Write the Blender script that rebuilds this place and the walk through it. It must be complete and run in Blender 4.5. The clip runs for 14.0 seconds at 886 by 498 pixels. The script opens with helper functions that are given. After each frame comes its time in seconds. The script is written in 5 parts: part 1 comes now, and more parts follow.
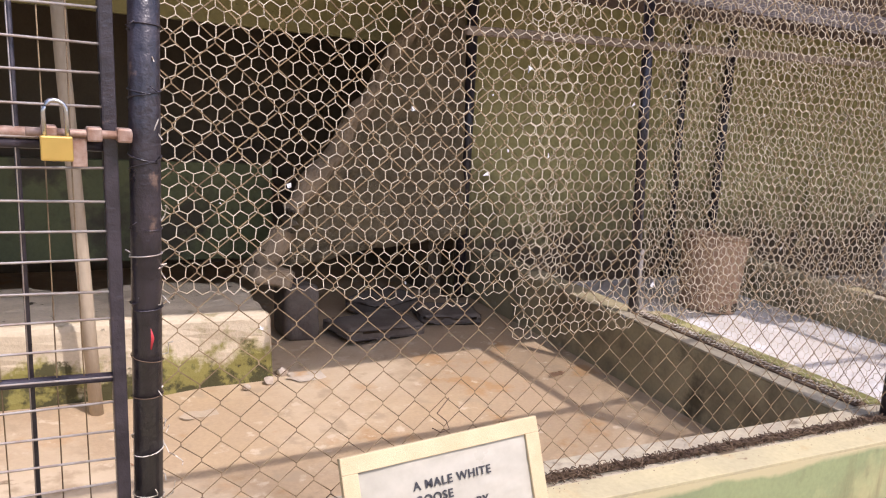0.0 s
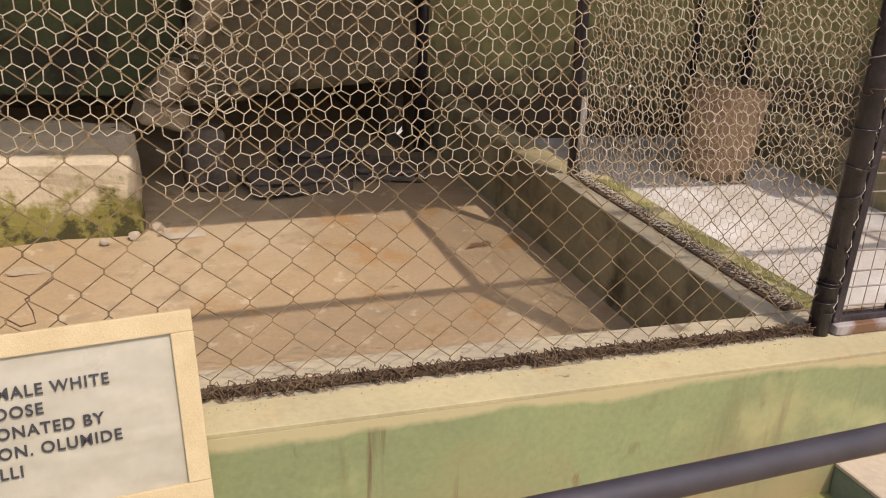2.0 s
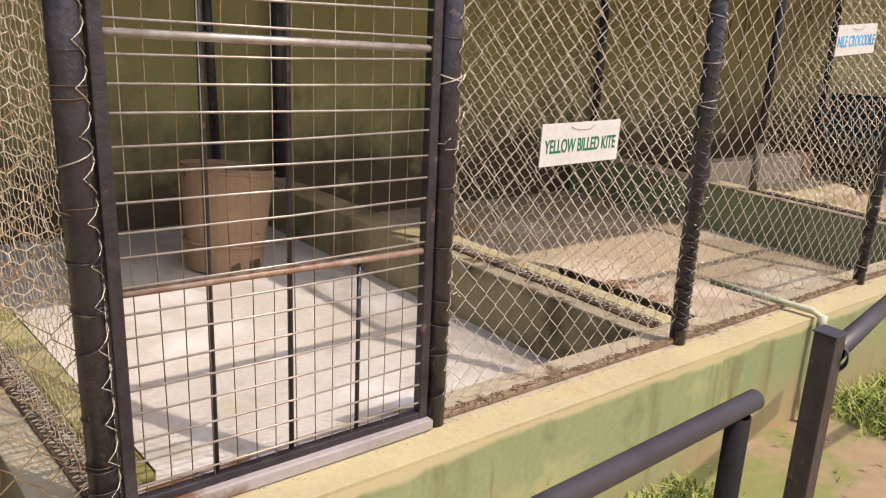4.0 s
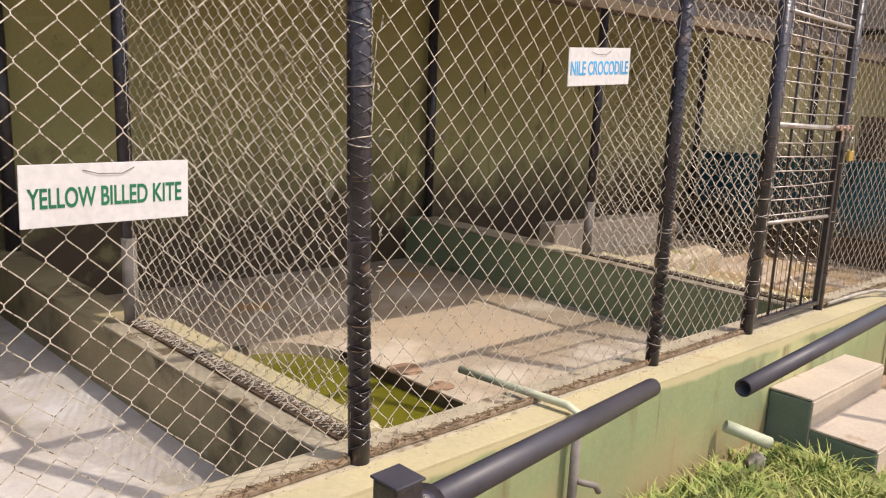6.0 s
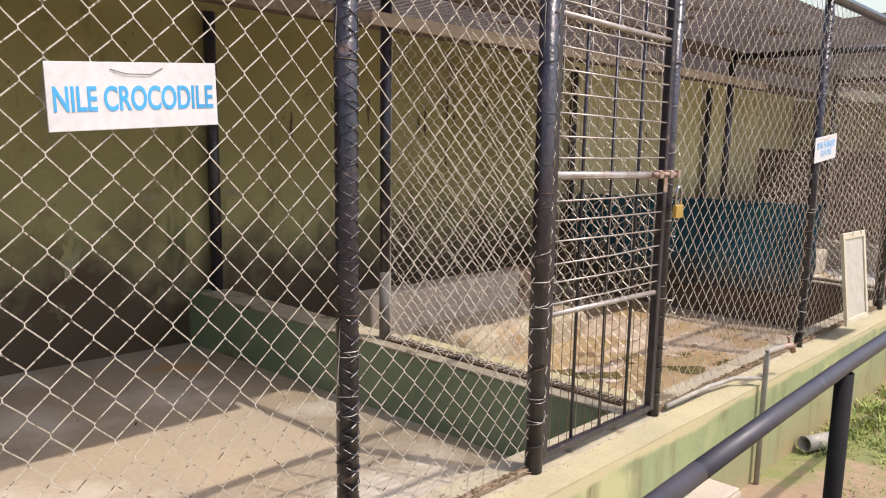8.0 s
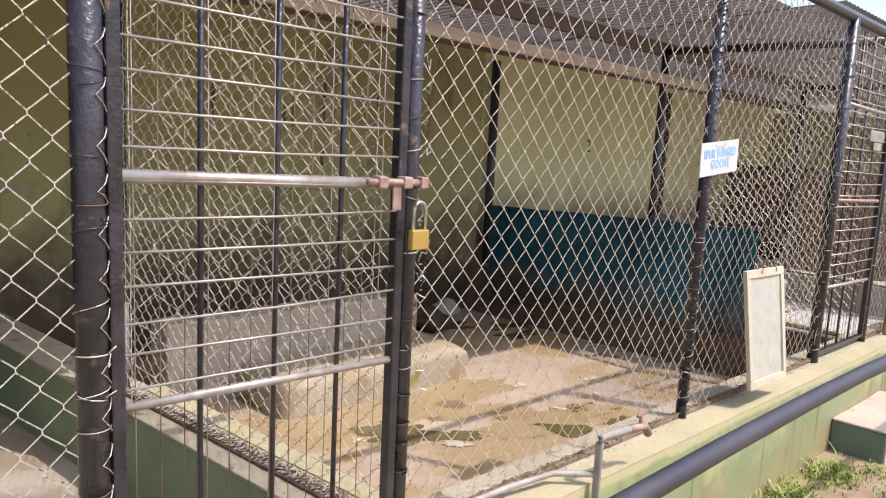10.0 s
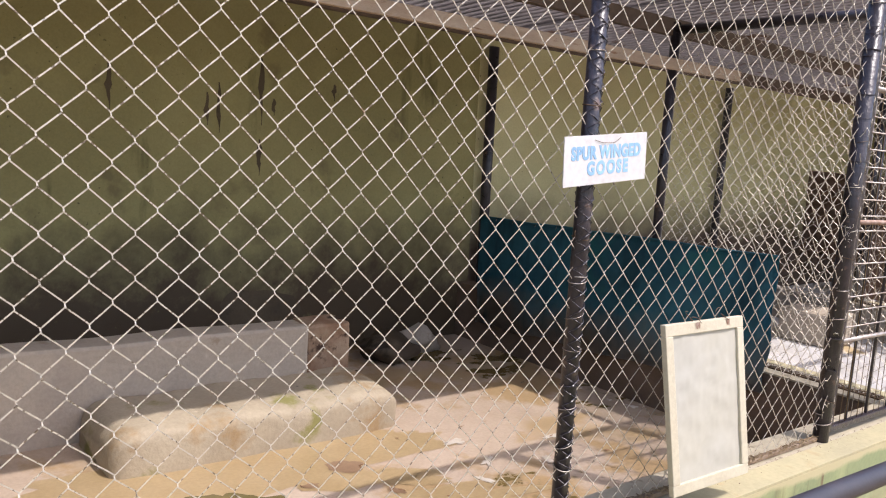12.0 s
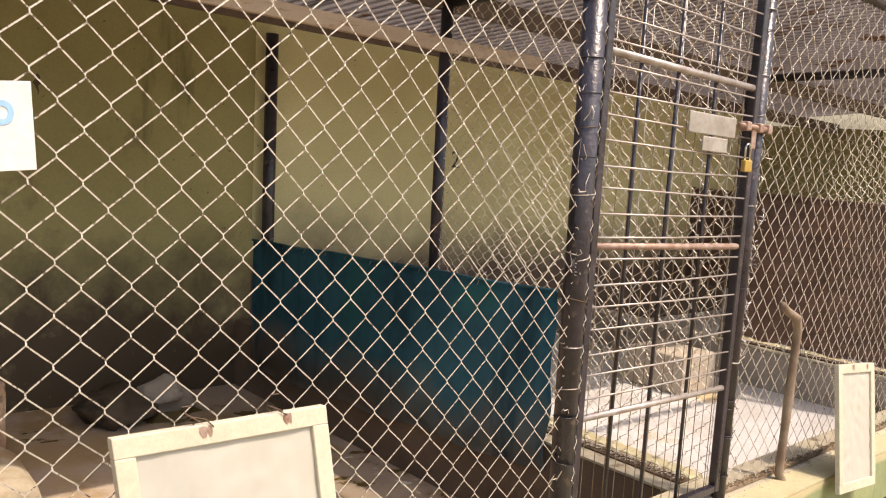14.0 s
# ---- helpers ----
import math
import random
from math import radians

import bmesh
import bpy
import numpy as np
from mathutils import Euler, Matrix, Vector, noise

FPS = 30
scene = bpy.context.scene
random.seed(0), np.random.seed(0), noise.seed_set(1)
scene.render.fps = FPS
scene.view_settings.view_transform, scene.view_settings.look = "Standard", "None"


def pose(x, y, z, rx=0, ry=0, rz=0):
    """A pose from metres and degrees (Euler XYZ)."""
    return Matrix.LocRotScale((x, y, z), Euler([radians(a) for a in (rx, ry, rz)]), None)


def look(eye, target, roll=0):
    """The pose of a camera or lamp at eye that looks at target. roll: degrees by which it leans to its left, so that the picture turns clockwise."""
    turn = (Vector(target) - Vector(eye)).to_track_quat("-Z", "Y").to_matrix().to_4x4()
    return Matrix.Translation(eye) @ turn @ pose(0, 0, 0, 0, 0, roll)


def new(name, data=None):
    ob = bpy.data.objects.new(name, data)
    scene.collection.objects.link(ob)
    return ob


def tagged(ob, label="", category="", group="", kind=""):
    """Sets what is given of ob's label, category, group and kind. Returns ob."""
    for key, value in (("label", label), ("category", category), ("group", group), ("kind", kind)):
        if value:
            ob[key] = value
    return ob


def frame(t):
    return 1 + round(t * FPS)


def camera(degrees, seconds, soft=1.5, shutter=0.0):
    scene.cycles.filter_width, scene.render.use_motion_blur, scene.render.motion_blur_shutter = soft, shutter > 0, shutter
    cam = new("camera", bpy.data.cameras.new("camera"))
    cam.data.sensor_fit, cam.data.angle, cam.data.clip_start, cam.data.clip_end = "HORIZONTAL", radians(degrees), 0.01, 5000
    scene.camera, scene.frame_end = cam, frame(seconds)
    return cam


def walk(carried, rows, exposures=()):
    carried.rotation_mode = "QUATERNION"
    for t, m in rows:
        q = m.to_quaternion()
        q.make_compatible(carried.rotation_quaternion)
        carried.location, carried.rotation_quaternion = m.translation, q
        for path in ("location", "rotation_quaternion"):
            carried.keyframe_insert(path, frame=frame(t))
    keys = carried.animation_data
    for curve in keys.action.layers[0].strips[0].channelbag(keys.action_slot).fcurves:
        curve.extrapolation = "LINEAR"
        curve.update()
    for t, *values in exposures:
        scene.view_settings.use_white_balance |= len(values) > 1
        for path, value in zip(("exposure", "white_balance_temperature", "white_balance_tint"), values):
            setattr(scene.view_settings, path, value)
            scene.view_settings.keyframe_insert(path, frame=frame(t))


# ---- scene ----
cam = camera(55.0, 14.0, soft=1.15)
PATH = [
    (0, (-4.941, -1.81, 1.795), (-4.003, -0.099, 1.358), 2.6),
    (0.5, (-4.511, -1.817, 1.758), (-3.782, -0.048, 1.174), 3.3),
    (1, (-4.218, -1.708, 1.694), (-3.665, 0.033, 0.881), 3.5),
    (1.5, (-4.005, -1.596, 1.653), (-3.482, 0.147, 0.823), 3.7),
    (2, (-3.766, -1.593, 1.622), (-3.097, 0.128, 0.855), 2.7),
    (2.5, (-3.429, -1.744, 1.705), (-2.518, -0.102, 1.017), 0.6),
    (3, (-3.182, -1.726, 1.674), (-2.085, -0.199, 0.992), 1.0),
    (3.2, (-3.036, -1.68, 1.671), (-1.889, -0.194, 0.981), 1.4),
    (5.3, (-1.75, -1.507, 1.549), (-0.421, -0.086, 1.083), 2.5),
    (5.5, (-1.636, -1.539, 1.527), (-0.297, -0.127, 1.069), 2.5),
    (6, (-1.343, -1.608, 1.512), (0.033, -0.227, 1.064), 2.2),
    (6.5, (-0.963, -1.538, 1.499), (0.451, -0.19, 1.069), 1.5),
    (7, (-0.598, -1.517, 1.507), (0.845, -0.194, 1.099), 1.1),
    (7.5, (-0.248, -1.507, 1.527), (1.221, -0.204, 1.145), 1.0),
    (8, (0.116, -1.419, 1.499), (1.599, -0.125, 1.143), 0.9),
    (8.5, (0.484, -1.403, 1.471), (1.983, -0.124, 1.131), 1.2),
    (9, (0.823, -1.454, 1.504), (2.342, -0.198, 1.16), 1.6),
    (9.2, (0.958, -1.445, 1.488), (2.481, -0.195, 1.146), 1.7),
    (11.3, (2.435, -1.399, 1.401), (3.741, 0.068, 1.024), 3.8),
    (11.5, (2.575, -1.383, 1.406), (3.867, 0.094, 1.021), 3.3),
    (12, (2.902, -1.439, 1.393), (4.171, 0.068, 1.048), 3.0),
    (12.5, (3.267, -1.378, 1.364), (4.55, 0.125, 1.055), 2.5),
    (13, (3.615, -1.379, 1.343), (4.923, 0.106, 1.048), 2.5),
    (13.5, (3.969, -1.393, 1.338), (5.305, 0.067, 1.046), 2.9),
    (14, (4.371, -1.321, 1.306), (5.725, 0.123, 1.02), 3.1),
]
EXPOSURES = [(0, 0.82, 6050, 24), (0.5, 0.74, 6000, 24), (1, 0.38, 6650, 18), (2, 0.37, 6950, 18), (3, 0.48, 7000, 18), (5.5, 0.68, 6800, 17), (6.5, 0.63, 6600, 17), (8, 0.76, 6350, 17), (9, 0.90, 6150, 17), (11.5, 0.85, 6050, 18), (13, 0.88, 6200, 19), (14, 0.98, 7100, 18)]
walk(cam, [(t, look(e, g, r)) for t, e, g, r in PATH], EXPOSURES)

# ---- world, sun, exposure ----
SUN = Vector((0.25, -0.56, 1.0)).normalized()
world = bpy.data.worlds.new("world")
scene.world = world
world.use_nodes = True
wn = world.node_tree
sky = wn.nodes.new("ShaderNodeTexSky")
sky.sky_type, sky.sun_disc = "NISHITA", False
sky.sun_elevation = math.asin(SUN.z)
sky.sun_rotation = math.atan2(SUN.x, SUN.y)
sky.dust_density, sky.air_density = 3.0, 1.3
wn.links.new(sky.outputs[0], wn.nodes["Background"].inputs[0])
wn.nodes["Background"].inputs[1].default_value = 0.15
sun = new("sun", bpy.data.lights.new("sun", "SUN"))
sun.data.energy, sun.data.angle, sun.data.color = 2.2, radians(0.6), (1.0, 0.93, 0.82)
sun.matrix_world = look(SUN * 30, (0, 0, 0))


# ---- materials ----
def mat(name, base, other=None, rough=0.8, metal=0.0, scale=4.0, mix=0.5, stain=None, stain_at=0.6, stain_scale=1.5,
        bump=0.3, grain=60.0, stretch=(1, 1, 1), rnd=0.0, spec=0.4):
    """Two-scale procedural surface: a base colour, a second tone in cloudy patches, stains with edges, grain and relief."""
    m = bpy.data.materials.new(name)
    m.use_nodes = True
    n, l = m.node_tree.nodes, m.node_tree.links
    p = n["Principled BSDF"]
    p.inputs["Metallic"].default_value, p.inputs["Specular IOR Level"].default_value = metal, spec
    co, mp = n.new("ShaderNodeTexCoord"), n.new("ShaderNodeMapping")
    mp.inputs["Scale"].default_value = stretch
    l.new(co.outputs["Object"], mp.inputs[0])

    def noise_tex(s, detail=6, r=0.6):
        t = n.new("ShaderNodeTexNoise")
        t.inputs["Scale"].default_value, t.inputs["Detail"].default_value, t.inputs["Roughness"].default_value = s, detail, r
        l.new(mp.outputs[0], t.inputs["Vector"])
        return t.outputs["Fac"]

    def ramp(src, a, b):
        r = n.new("ShaderNodeMapRange")
        r.inputs["From Min"].default_value, r.inputs["From Max"].default_value = a, b
        l.new(src, r.inputs["Value"])
        return r.outputs["Result"]

    def blend(fac, a, b):
        x = n.new("ShaderNodeMix")
        x.data_type = "RGBA"
        if isinstance(fac, float):
            x.inputs[0].default_value = fac
        else:
            l.new(fac, x.inputs[0])
        for i, v in ((6, a), (7, b)):
            if isinstance(v, tuple):
                x.inputs[i].default_value = (*v, 1)
            else:
                l.new(v, x.inputs[i])
        return x.outputs[2]

    other = other or tuple(c * 0.75 for c in base)
    big, fine = noise_tex(scale), noise_tex(grain, 3)
    col = blend(ramp(big, mix - 0.14, mix + 0.14), base, other)
    if stain:
        s = noise_tex(stain_scale, 9, 0.62)
        col = blend(ramp(s, stain_at - 0.03, stain_at + 0.04), col, stain)
    dark = n.new("ShaderNodeMix")
    dark.data_type, dark.blend_type = "RGBA", "MULTIPLY"
    dark.inputs[0].default_value = 0.3
    l.new(col, dark.inputs[6])
    g = n.new("ShaderNodeValToRGB")
    g.color_ramp.elements[0].position, g.color_ramp.elements[0].color = 0.3, (0.6, 0.6, 0.6, 1)
    g.color_ramp.elements[1].position = 0.65
    l.new(fine, g.inputs[0])
    l.new(g.outputs[0], dark.inputs[7])
    col = dark.outputs[2]
    if rnd:
        oi, hs = n.new("ShaderNodeObjectInfo"), n.new("ShaderNodeHueSaturation")
        l.new(col, hs.inputs["Color"])
        r = n.new("ShaderNodeMapRange")
        r.inputs["To Min"].default_value, r.inputs["To Max"].default_value = 1 - rnd, 1 + rnd
        l.new(oi.outputs["Random"], r.inputs["Value"])
        l.new(r.outputs["Result"], hs.inputs["Value"])
        col = hs.outputs[0]
    l.new(col, p.inputs["Base Color"])
    rr = n.new("ShaderNodeMapRange")
    rr.inputs["To Min"].default_value, rr.inputs["To Max"].default_value = max(0.05, rough - 0.15), min(1, rough + 0.12)
    l.new(big, rr.inputs["Value"])
    l.new(rr.outputs["Result"], p.inputs["Roughness"])
    if bump:
        b = n.new("ShaderNodeBump")
        b.inputs["Strength"].default_value, b.inputs["Distance"].default_value = bump, 0.004
        l.new(fine, b.inputs["Height"])
        l.new(b.outputs[0], p.inputs["Normal"])
    return m


def add_patches(m, colour, scale, at, width=0.03, stretch=(1, 1, 1), rough=None, offset=(0, 0, 0)):
    """A further layer of patches, stains or streaks over a material."""
    n, l = m.node_tree.nodes, m.node_tree.links
    p = n["Principled BSDF"]
    old = p.inputs["Base Color"].links[0].from_socket
    co, mp, t, r, x = (n.new("ShaderNode" + k) for k in ("TexCoord", "Mapping", "TexNoise", "MapRange", "Mix"))
    mp.inputs["Scale"].default_value, mp.inputs["Location"].default_value = stretch, offset
    l.new(co.outputs["Object"], mp.inputs[0])
    l.new(mp.outputs[0], t.inputs["Vector"])
    t.inputs["Scale"].default_value, t.inputs["Detail"].default_value, t.inputs["Roughness"].default_value = scale, 8, 0.6
    r.inputs["From Min"].default_value, r.inputs["From Max"].default_value = at, at + width
    l.new(t.outputs["Fac"], r.inputs["Value"])
    x.data_type = "RGBA"
    l.new(r.outputs["Result"], x.inputs[0])
    l.new(old, x.inputs[6])
    x.inputs[7].default_value = (*colour, 1)
    l.new(x.outputs[2], p.inputs["Base Color"])
    if rough is not None:
        y = n.new("ShaderNodeMix")
        l.new(r.outputs["Result"], y.inputs[0])
        l.new(p.inputs["Roughness"].links[0].from_socket, y.inputs[2])
        y.inputs[3].default_value = rough
        l.new(y.outputs[0], p.inputs["Roughness"])
    return m


def add_splash(m, colour, height, reach, soft=0.23, above=False, scale=2.4):
    """Mud splashed up the foot of a wall, or paint run down from its top, with a ragged edge."""
    n, l = m.node_tree.nodes, m.node_tree.links
    p = n["Principled BSDF"]
    old = p.inputs["Base Color"].links[0].from_socket
    co, sep, t, x = (n.new("ShaderNode" + k) for k in ("TexCoord", "SeparateXYZ", "TexNoise", "Mix"))
    l.new(co.outputs["Object"], sep.inputs[0])
    l.new(co.outputs["Object"], t.inputs["Vector"])
    t.inputs["Scale"].default_value, t.inputs["Detail"].default_value, t.inputs["Roughness"].default_value = scale, 9, 0.65
    a, b, r = n.new("ShaderNodeMath"), n.new("ShaderNodeMath"), n.new("ShaderNodeMapRange")
    a.operation = b.operation = "MULTIPLY_ADD"
    l.new(sep.outputs["X"], a.inputs[0])
    a.inputs[1].default_value = 0.047
    l.new(sep.outputs["Z"], a.inputs[2])
    l.new(t.outputs["Fac"], b.inputs[0])
    b.inputs[1].default_value = -reach
    l.new(a.outputs[0], b.inputs[2])
    r.inputs["From Min"].default_value, r.inputs["From Max"].default_value = height - reach * 0.5 - soft, height - reach * 0.5 + soft
    r.inputs["To Min"].default_value, r.inputs["To Max"].default_value = (0.0, 1.0) if above else (1.0, 0.0)
    l.new(b.outputs[0], r.inputs["Value"])
    x.data_type = "RGBA"
    l.new(r.outputs["Result"], x.inputs[0])
    l.new(old, x.inputs[6])
    x.inputs[7].default_value = (*colour, 1)
    l.new(x.outputs[2], p.inputs["Base Color"])


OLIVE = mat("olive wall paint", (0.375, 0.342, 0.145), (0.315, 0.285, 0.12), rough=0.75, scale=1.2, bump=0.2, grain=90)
add_patches(OLIVE, (0.10, 0.10, 0.035), 2.2, 0.62, 0.12, (1.6, 1.6, 0.35))
# mud at the foot, taken higher so its brown also shades the lower wall
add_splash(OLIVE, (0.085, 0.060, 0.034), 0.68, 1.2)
add_patches(OLIVE, (0.44, 0.42, 0.30), 1.4, 0.70, 0.10, (0.7, 0.7, 3.0), offset=(3, 1, 0))
add_patches(OLIVE, (0.13, 0.115, 0.05), 34, 0.665, 0.05)
add_patches(OLIVE, (0.22, 0.19, 0.085), 3.4, 0.60, 0.10, offset=(6, 2, 4))
# olive made paler: the stronger light on the far wall is in the colour
LIT_OLIVE = mat("olive paint lightened for stronger light", (0.68, 0.63, 0.34), (0.61, 0.56, 0.29), rough=0.8, scale=1.5, bump=0.2, grain=80)
add_patches(LIT_OLIVE, (0.22, 0.20, 0.10), 26, 0.68, 0.05)
add_splash(LIT_OLIVE, (0.12, 0.085, 0.06), 0.9, 0.6)
DARK_BROWN = mat("dark brown plaster and hole shade", (0.075, 0.055, 0.035), (0.13, 0.10, 0.06), rough=0.8, scale=2.0, stain=(0.04, 0.03, 0.02), stain_scale=3)
GREEN_OUT = mat("pale green kerb paint", (0.29, 0.335, 0.165), (0.24, 0.28, 0.145), rough=0.55, scale=1.6, bump=0.15)
add_patches(GREEN_OUT, (0.42, 0.42, 0.21), 1.6, 0.57, 0.10, offset=(5, 0, 2))
add_patches(GREEN_OUT, (0.20, 0.215, 0.11), 5.0, 0.60, 0.08, (1, 1, 0.7), offset=(1, 3, 2))
add_patches(GREEN_OUT, (0.17, 0.15, 0.075), 3.0, 0.565, 0.16, (2.6, 1, 0.30))
add_patches(GREEN_OUT, (0.20, 0.115, 0.06), 4.0, 0.66, 0.05, (2.0, 1, 0.6), offset=(7, 0, 1))
add_patches(GREEN_OUT, (0.15, 0.10, 0.055), 4.5, 0.63, 0.08, (3.2, 1, 0.12), offset=(2, 0, 5))
add_splash(GREEN_OUT, (0.40, 0.265, 0.145), 0.02, 0.75)
add_splash(GREEN_OUT, (0.49, 0.43, 0.25), 0.412, 0.10, 0.008, True)
add_patches(GREEN_OUT, (0.13, 0.10, 0.06), 7.0, 0.70, 0.04, offset=(3, 0, 9))
CREAM = mat("cream kerb paint", (0.49, 0.43, 0.25), (0.42, 0.37, 0.225), rough=0.7, scale=3, stain=(0.45, 0.36, 0.20), stain_at=0.62, stain_scale=5)
add_patches(CREAM, (0.20, 0.14, 0.08), 9.0, 0.70, 0.04)
GREEN_IN = mat("dark green kerb paint", (0.27, 0.33, 0.19), (0.21, 0.27, 0.155), rough=0.6, scale=2, stain=(0.16, 0.13, 0.08), stain_at=0.66, stain_scale=2.5)
BROWN_IN = mat("mossy brown kerb face", (0.40, 0.34, 0.20), (0.30, 0.26, 0.15), rough=0.8, scale=2.5, stain=(0.10, 0.085, 0.05), stain_at=0.63)
add_patches(BROWN_IN, (0.15, 0.125, 0.075), 2.6, 0.50, 0.14, offset=(2, 5, 1))
add_patches(BROWN_IN, (0.42, 0.36, 0.25), 5.0, 0.64, 0.06, offset=(7, 1, 3))
LEDGE = mat("worn concrete ledge", (0.48, 0.42, 0.29), (0.38, 0.33, 0.24), rough=0.85, scale=5, stain=(0.17, 0.13, 0.08), stain_at=0.6, stain_scale=6)
TAN = mat("tan screed floor", (0.45, 0.33, 0.195), (0.40, 0.295, 0.185), rough=0.85, scale=1.6, stain=(0.40, 0.25, 0.12), stain_at=0.60, stain_scale=3)
add_patches(TAN, (0.56, 0.46, 0.32), 0.8, 0.50, 0.22, offset=(2, 1, 0))
add_patches(TAN, (0.36, 0.20, 0.09), 2.4, 0.68, 0.05)
add_patches(TAN, (0.36, 0.275, 0.175), 7.0, 0.55, 0.12, offset=(3, 3, 0))
add_patches(TAN, (0.52, 0.42, 0.29), 12.0, 0.60, 0.08, offset=(5, 1, 0))
add_patches(TAN, (0.22, 0.16, 0.10), 3.0, 0.70, 0.04, (1, 1.8, 1), offset=(8, 3, 0))
GREYTAN = mat("grey brown screed floor", (0.46, 0.365, 0.25), (0.40, 0.335, 0.25), rough=0.8, scale=1.4, stain=(0.30, 0.20, 0.12), stain_at=0.70, stain_scale=2)
add_patches(GREYTAN, (0.58, 0.51, 0.41), 1.0, 0.52, 0.10, offset=(1, 4, 0))
add_patches(GREYTAN, (0.46, 0.29, 0.14), 1.6, 0.62, 0.05, offset=(6, 4, 0))
add_patches(GREYTAN, (0.26, 0.20, 0.145), 3.2, 0.68, 0.05, offset=(2, 9, 0))
WHITE_FLOOR = mat("limewashed concrete floor", (0.62, 0.595, 0.56), (0.52, 0.48, 0.43), rough=0.8, scale=2, stain=(0.50, 0.46, 0.36), stain_at=0.62, stain_scale=4)
add_patches(WHITE_FLOOR, (0.66, 0.655, 0.65), 2.2, 0.52, 0.14, offset=(3, 3, 0))
add_patches(WHITE_FLOOR, (0.41, 0.385, 0.345), 4.5, 0.60, 0.10, offset=(8, 3, 0))
add_patches(WHITE_FLOOR, (0.70, 0.69, 0.68), 9.0, 0.66, 0.05, offset=(1, 8, 0))
BRIGHT_FLOOR = mat("white stained floor", (0.62, 0.605, 0.59), (0.52, 0.49, 0.45), rough=0.7, scale=2.5, stain=(0.52, 0.40, 0.22), stain_at=0.63, stain_scale=1.6)
WET = mat("wet patched floor", (0.49, 0.385, 0.29), (0.43, 0.33, 0.235), rough=0.75, scale=2.2, stain=(0.38, 0.26, 0.13), stain_at=0.53, stain_scale=1.7)
add_patches(WET, (0.39, 0.28, 0.155), 1.1, 0.545, 0.06, (0.8, 1.2, 1), rough=0.45, offset=(4, 2, 0))
add_patches(WET, (0.17, 0.12, 0.045), 1.7, 0.585, 0.02, (0.8, 1.3, 1), rough=0.2, offset=(4.2, 2, 0))
add_patches(WET, (0.72, 0.67, 0.58), 5.0, 0.665, 0.03, offset=(2, 7, 0))
CONCRETE = mat("rough concrete", (0.44, 0.38, 0.30), (0.36, 0.31, 0.25), rough=0.9, scale=3, stain=(0.20, 0.16, 0.10), stain_at=0.64, stain_scale=4, bump=0.5)
MOSSY = mat("mossy plastered block", (0.66, 0.56, 0.40), (0.58, 0.49, 0.34), rough=0.9, scale=2.6, stain=(0.30, 0.25, 0.12), stain_at=0.62, stain_scale=3.5, bump=0.6)
add_splash(MOSSY, (0.24, 0.215, 0.06), 0.17, 1.0, 0.05, scale=4.5)
add_splash(MOSSY, (0.065, 0.060, 0.022), 0.08, 1.1, 0.04, scale=7.0)
add_patches(MOSSY, (0.06, 0.05, 0.022), 9.0, 0.66, 0.04)
STEP = mat("concrete step", (0.51, 0.43, 0.33), (0.44, 0.37, 0.29), rough=0.85, scale=3, stain=(0.36, 0.27, 0.18), stain_at=0.64, stain_scale=5)
RUSTY_BRICK = mat("broken brown masonry", (0.26, 0.14, 0.075), (0.40, 0.29, 0.19), rough=0.9, scale=6, stain=(0.07, 0.04, 0.025), stain_at=0.60, stain_scale=8, bump=0.8)
STEP_SIDE = mat("green grey step side", (0.11, 0.15, 0.11), (0.16, 0.20, 0.15), rough=0.7, scale=3)
BLACK = mat("black gloss paint on steel", (0.018, 0.015, 0.020), (0.042, 0.034, 0.042), rough=0.33, scale=14, bump=0.7, grain=55, stain=(0.15, 0.10, 0.08), stain_at=0.64, stain_scale=16, spec=0.6)
RAILPAINT = mat("black rail paint", (0.030, 0.027, 0.036), (0.05, 0.044, 0.052), rough=0.52, scale=9, bump=0.1, stain=(0.30, 0.28, 0.27), stain_at=0.74, stain_scale=11, spec=0.6)
GALV = mat("galvanised wire", (0.62, 0.57, 0.48), (0.52, 0.46, 0.37), rough=0.45, metal=0.3, scale=9, bump=0, stain=(0.34, 0.22, 0.12), stain_at=0.70, stain_scale=12)
add_patches(GALV, (0.15, 0.115, 0.08), 95, 0.55, 0.06)
DULLWIRE = mat("dull brown fence wire", (0.15, 0.10, 0.055), (0.34, 0.25, 0.14), rough=0.7, metal=0.2, scale=10, bump=0)
HEXWIRE = mat("galvanised netting wire", (0.66, 0.58, 0.44), (0.52, 0.43, 0.31), rough=0.5, metal=0.25, scale=8, bump=0, stain=(0.30, 0.19, 0.10), stain_at=0.66, stain_scale=10)
RUSTWIRE = mat("rusty dirty wire", (0.075, 0.045, 0.028), (0.17, 0.115, 0.07), rough=0.8, metal=0.2, scale=12, bump=0)
BAR = mat("grey steel bar", (0.50, 0.46, 0.42), (0.36, 0.29, 0.24), rough=0.42, metal=0.5, scale=18, bump=0.1)
RUST = mat("rusty bolt", (0.32, 0.19, 0.13), (0.45, 0.34, 0.28), rough=0.6, metal=0.4, scale=30)
BRASS = mat("brass padlock body", (0.72, 0.50, 0.14), (0.62, 0.42, 0.12), rough=0.35, metal=0.7, scale=30, bump=0)
STEEL = mat("shackle steel", (0.62, 0.62, 0.62), rough=0.25, metal=0.9, scale=30, bump=0)
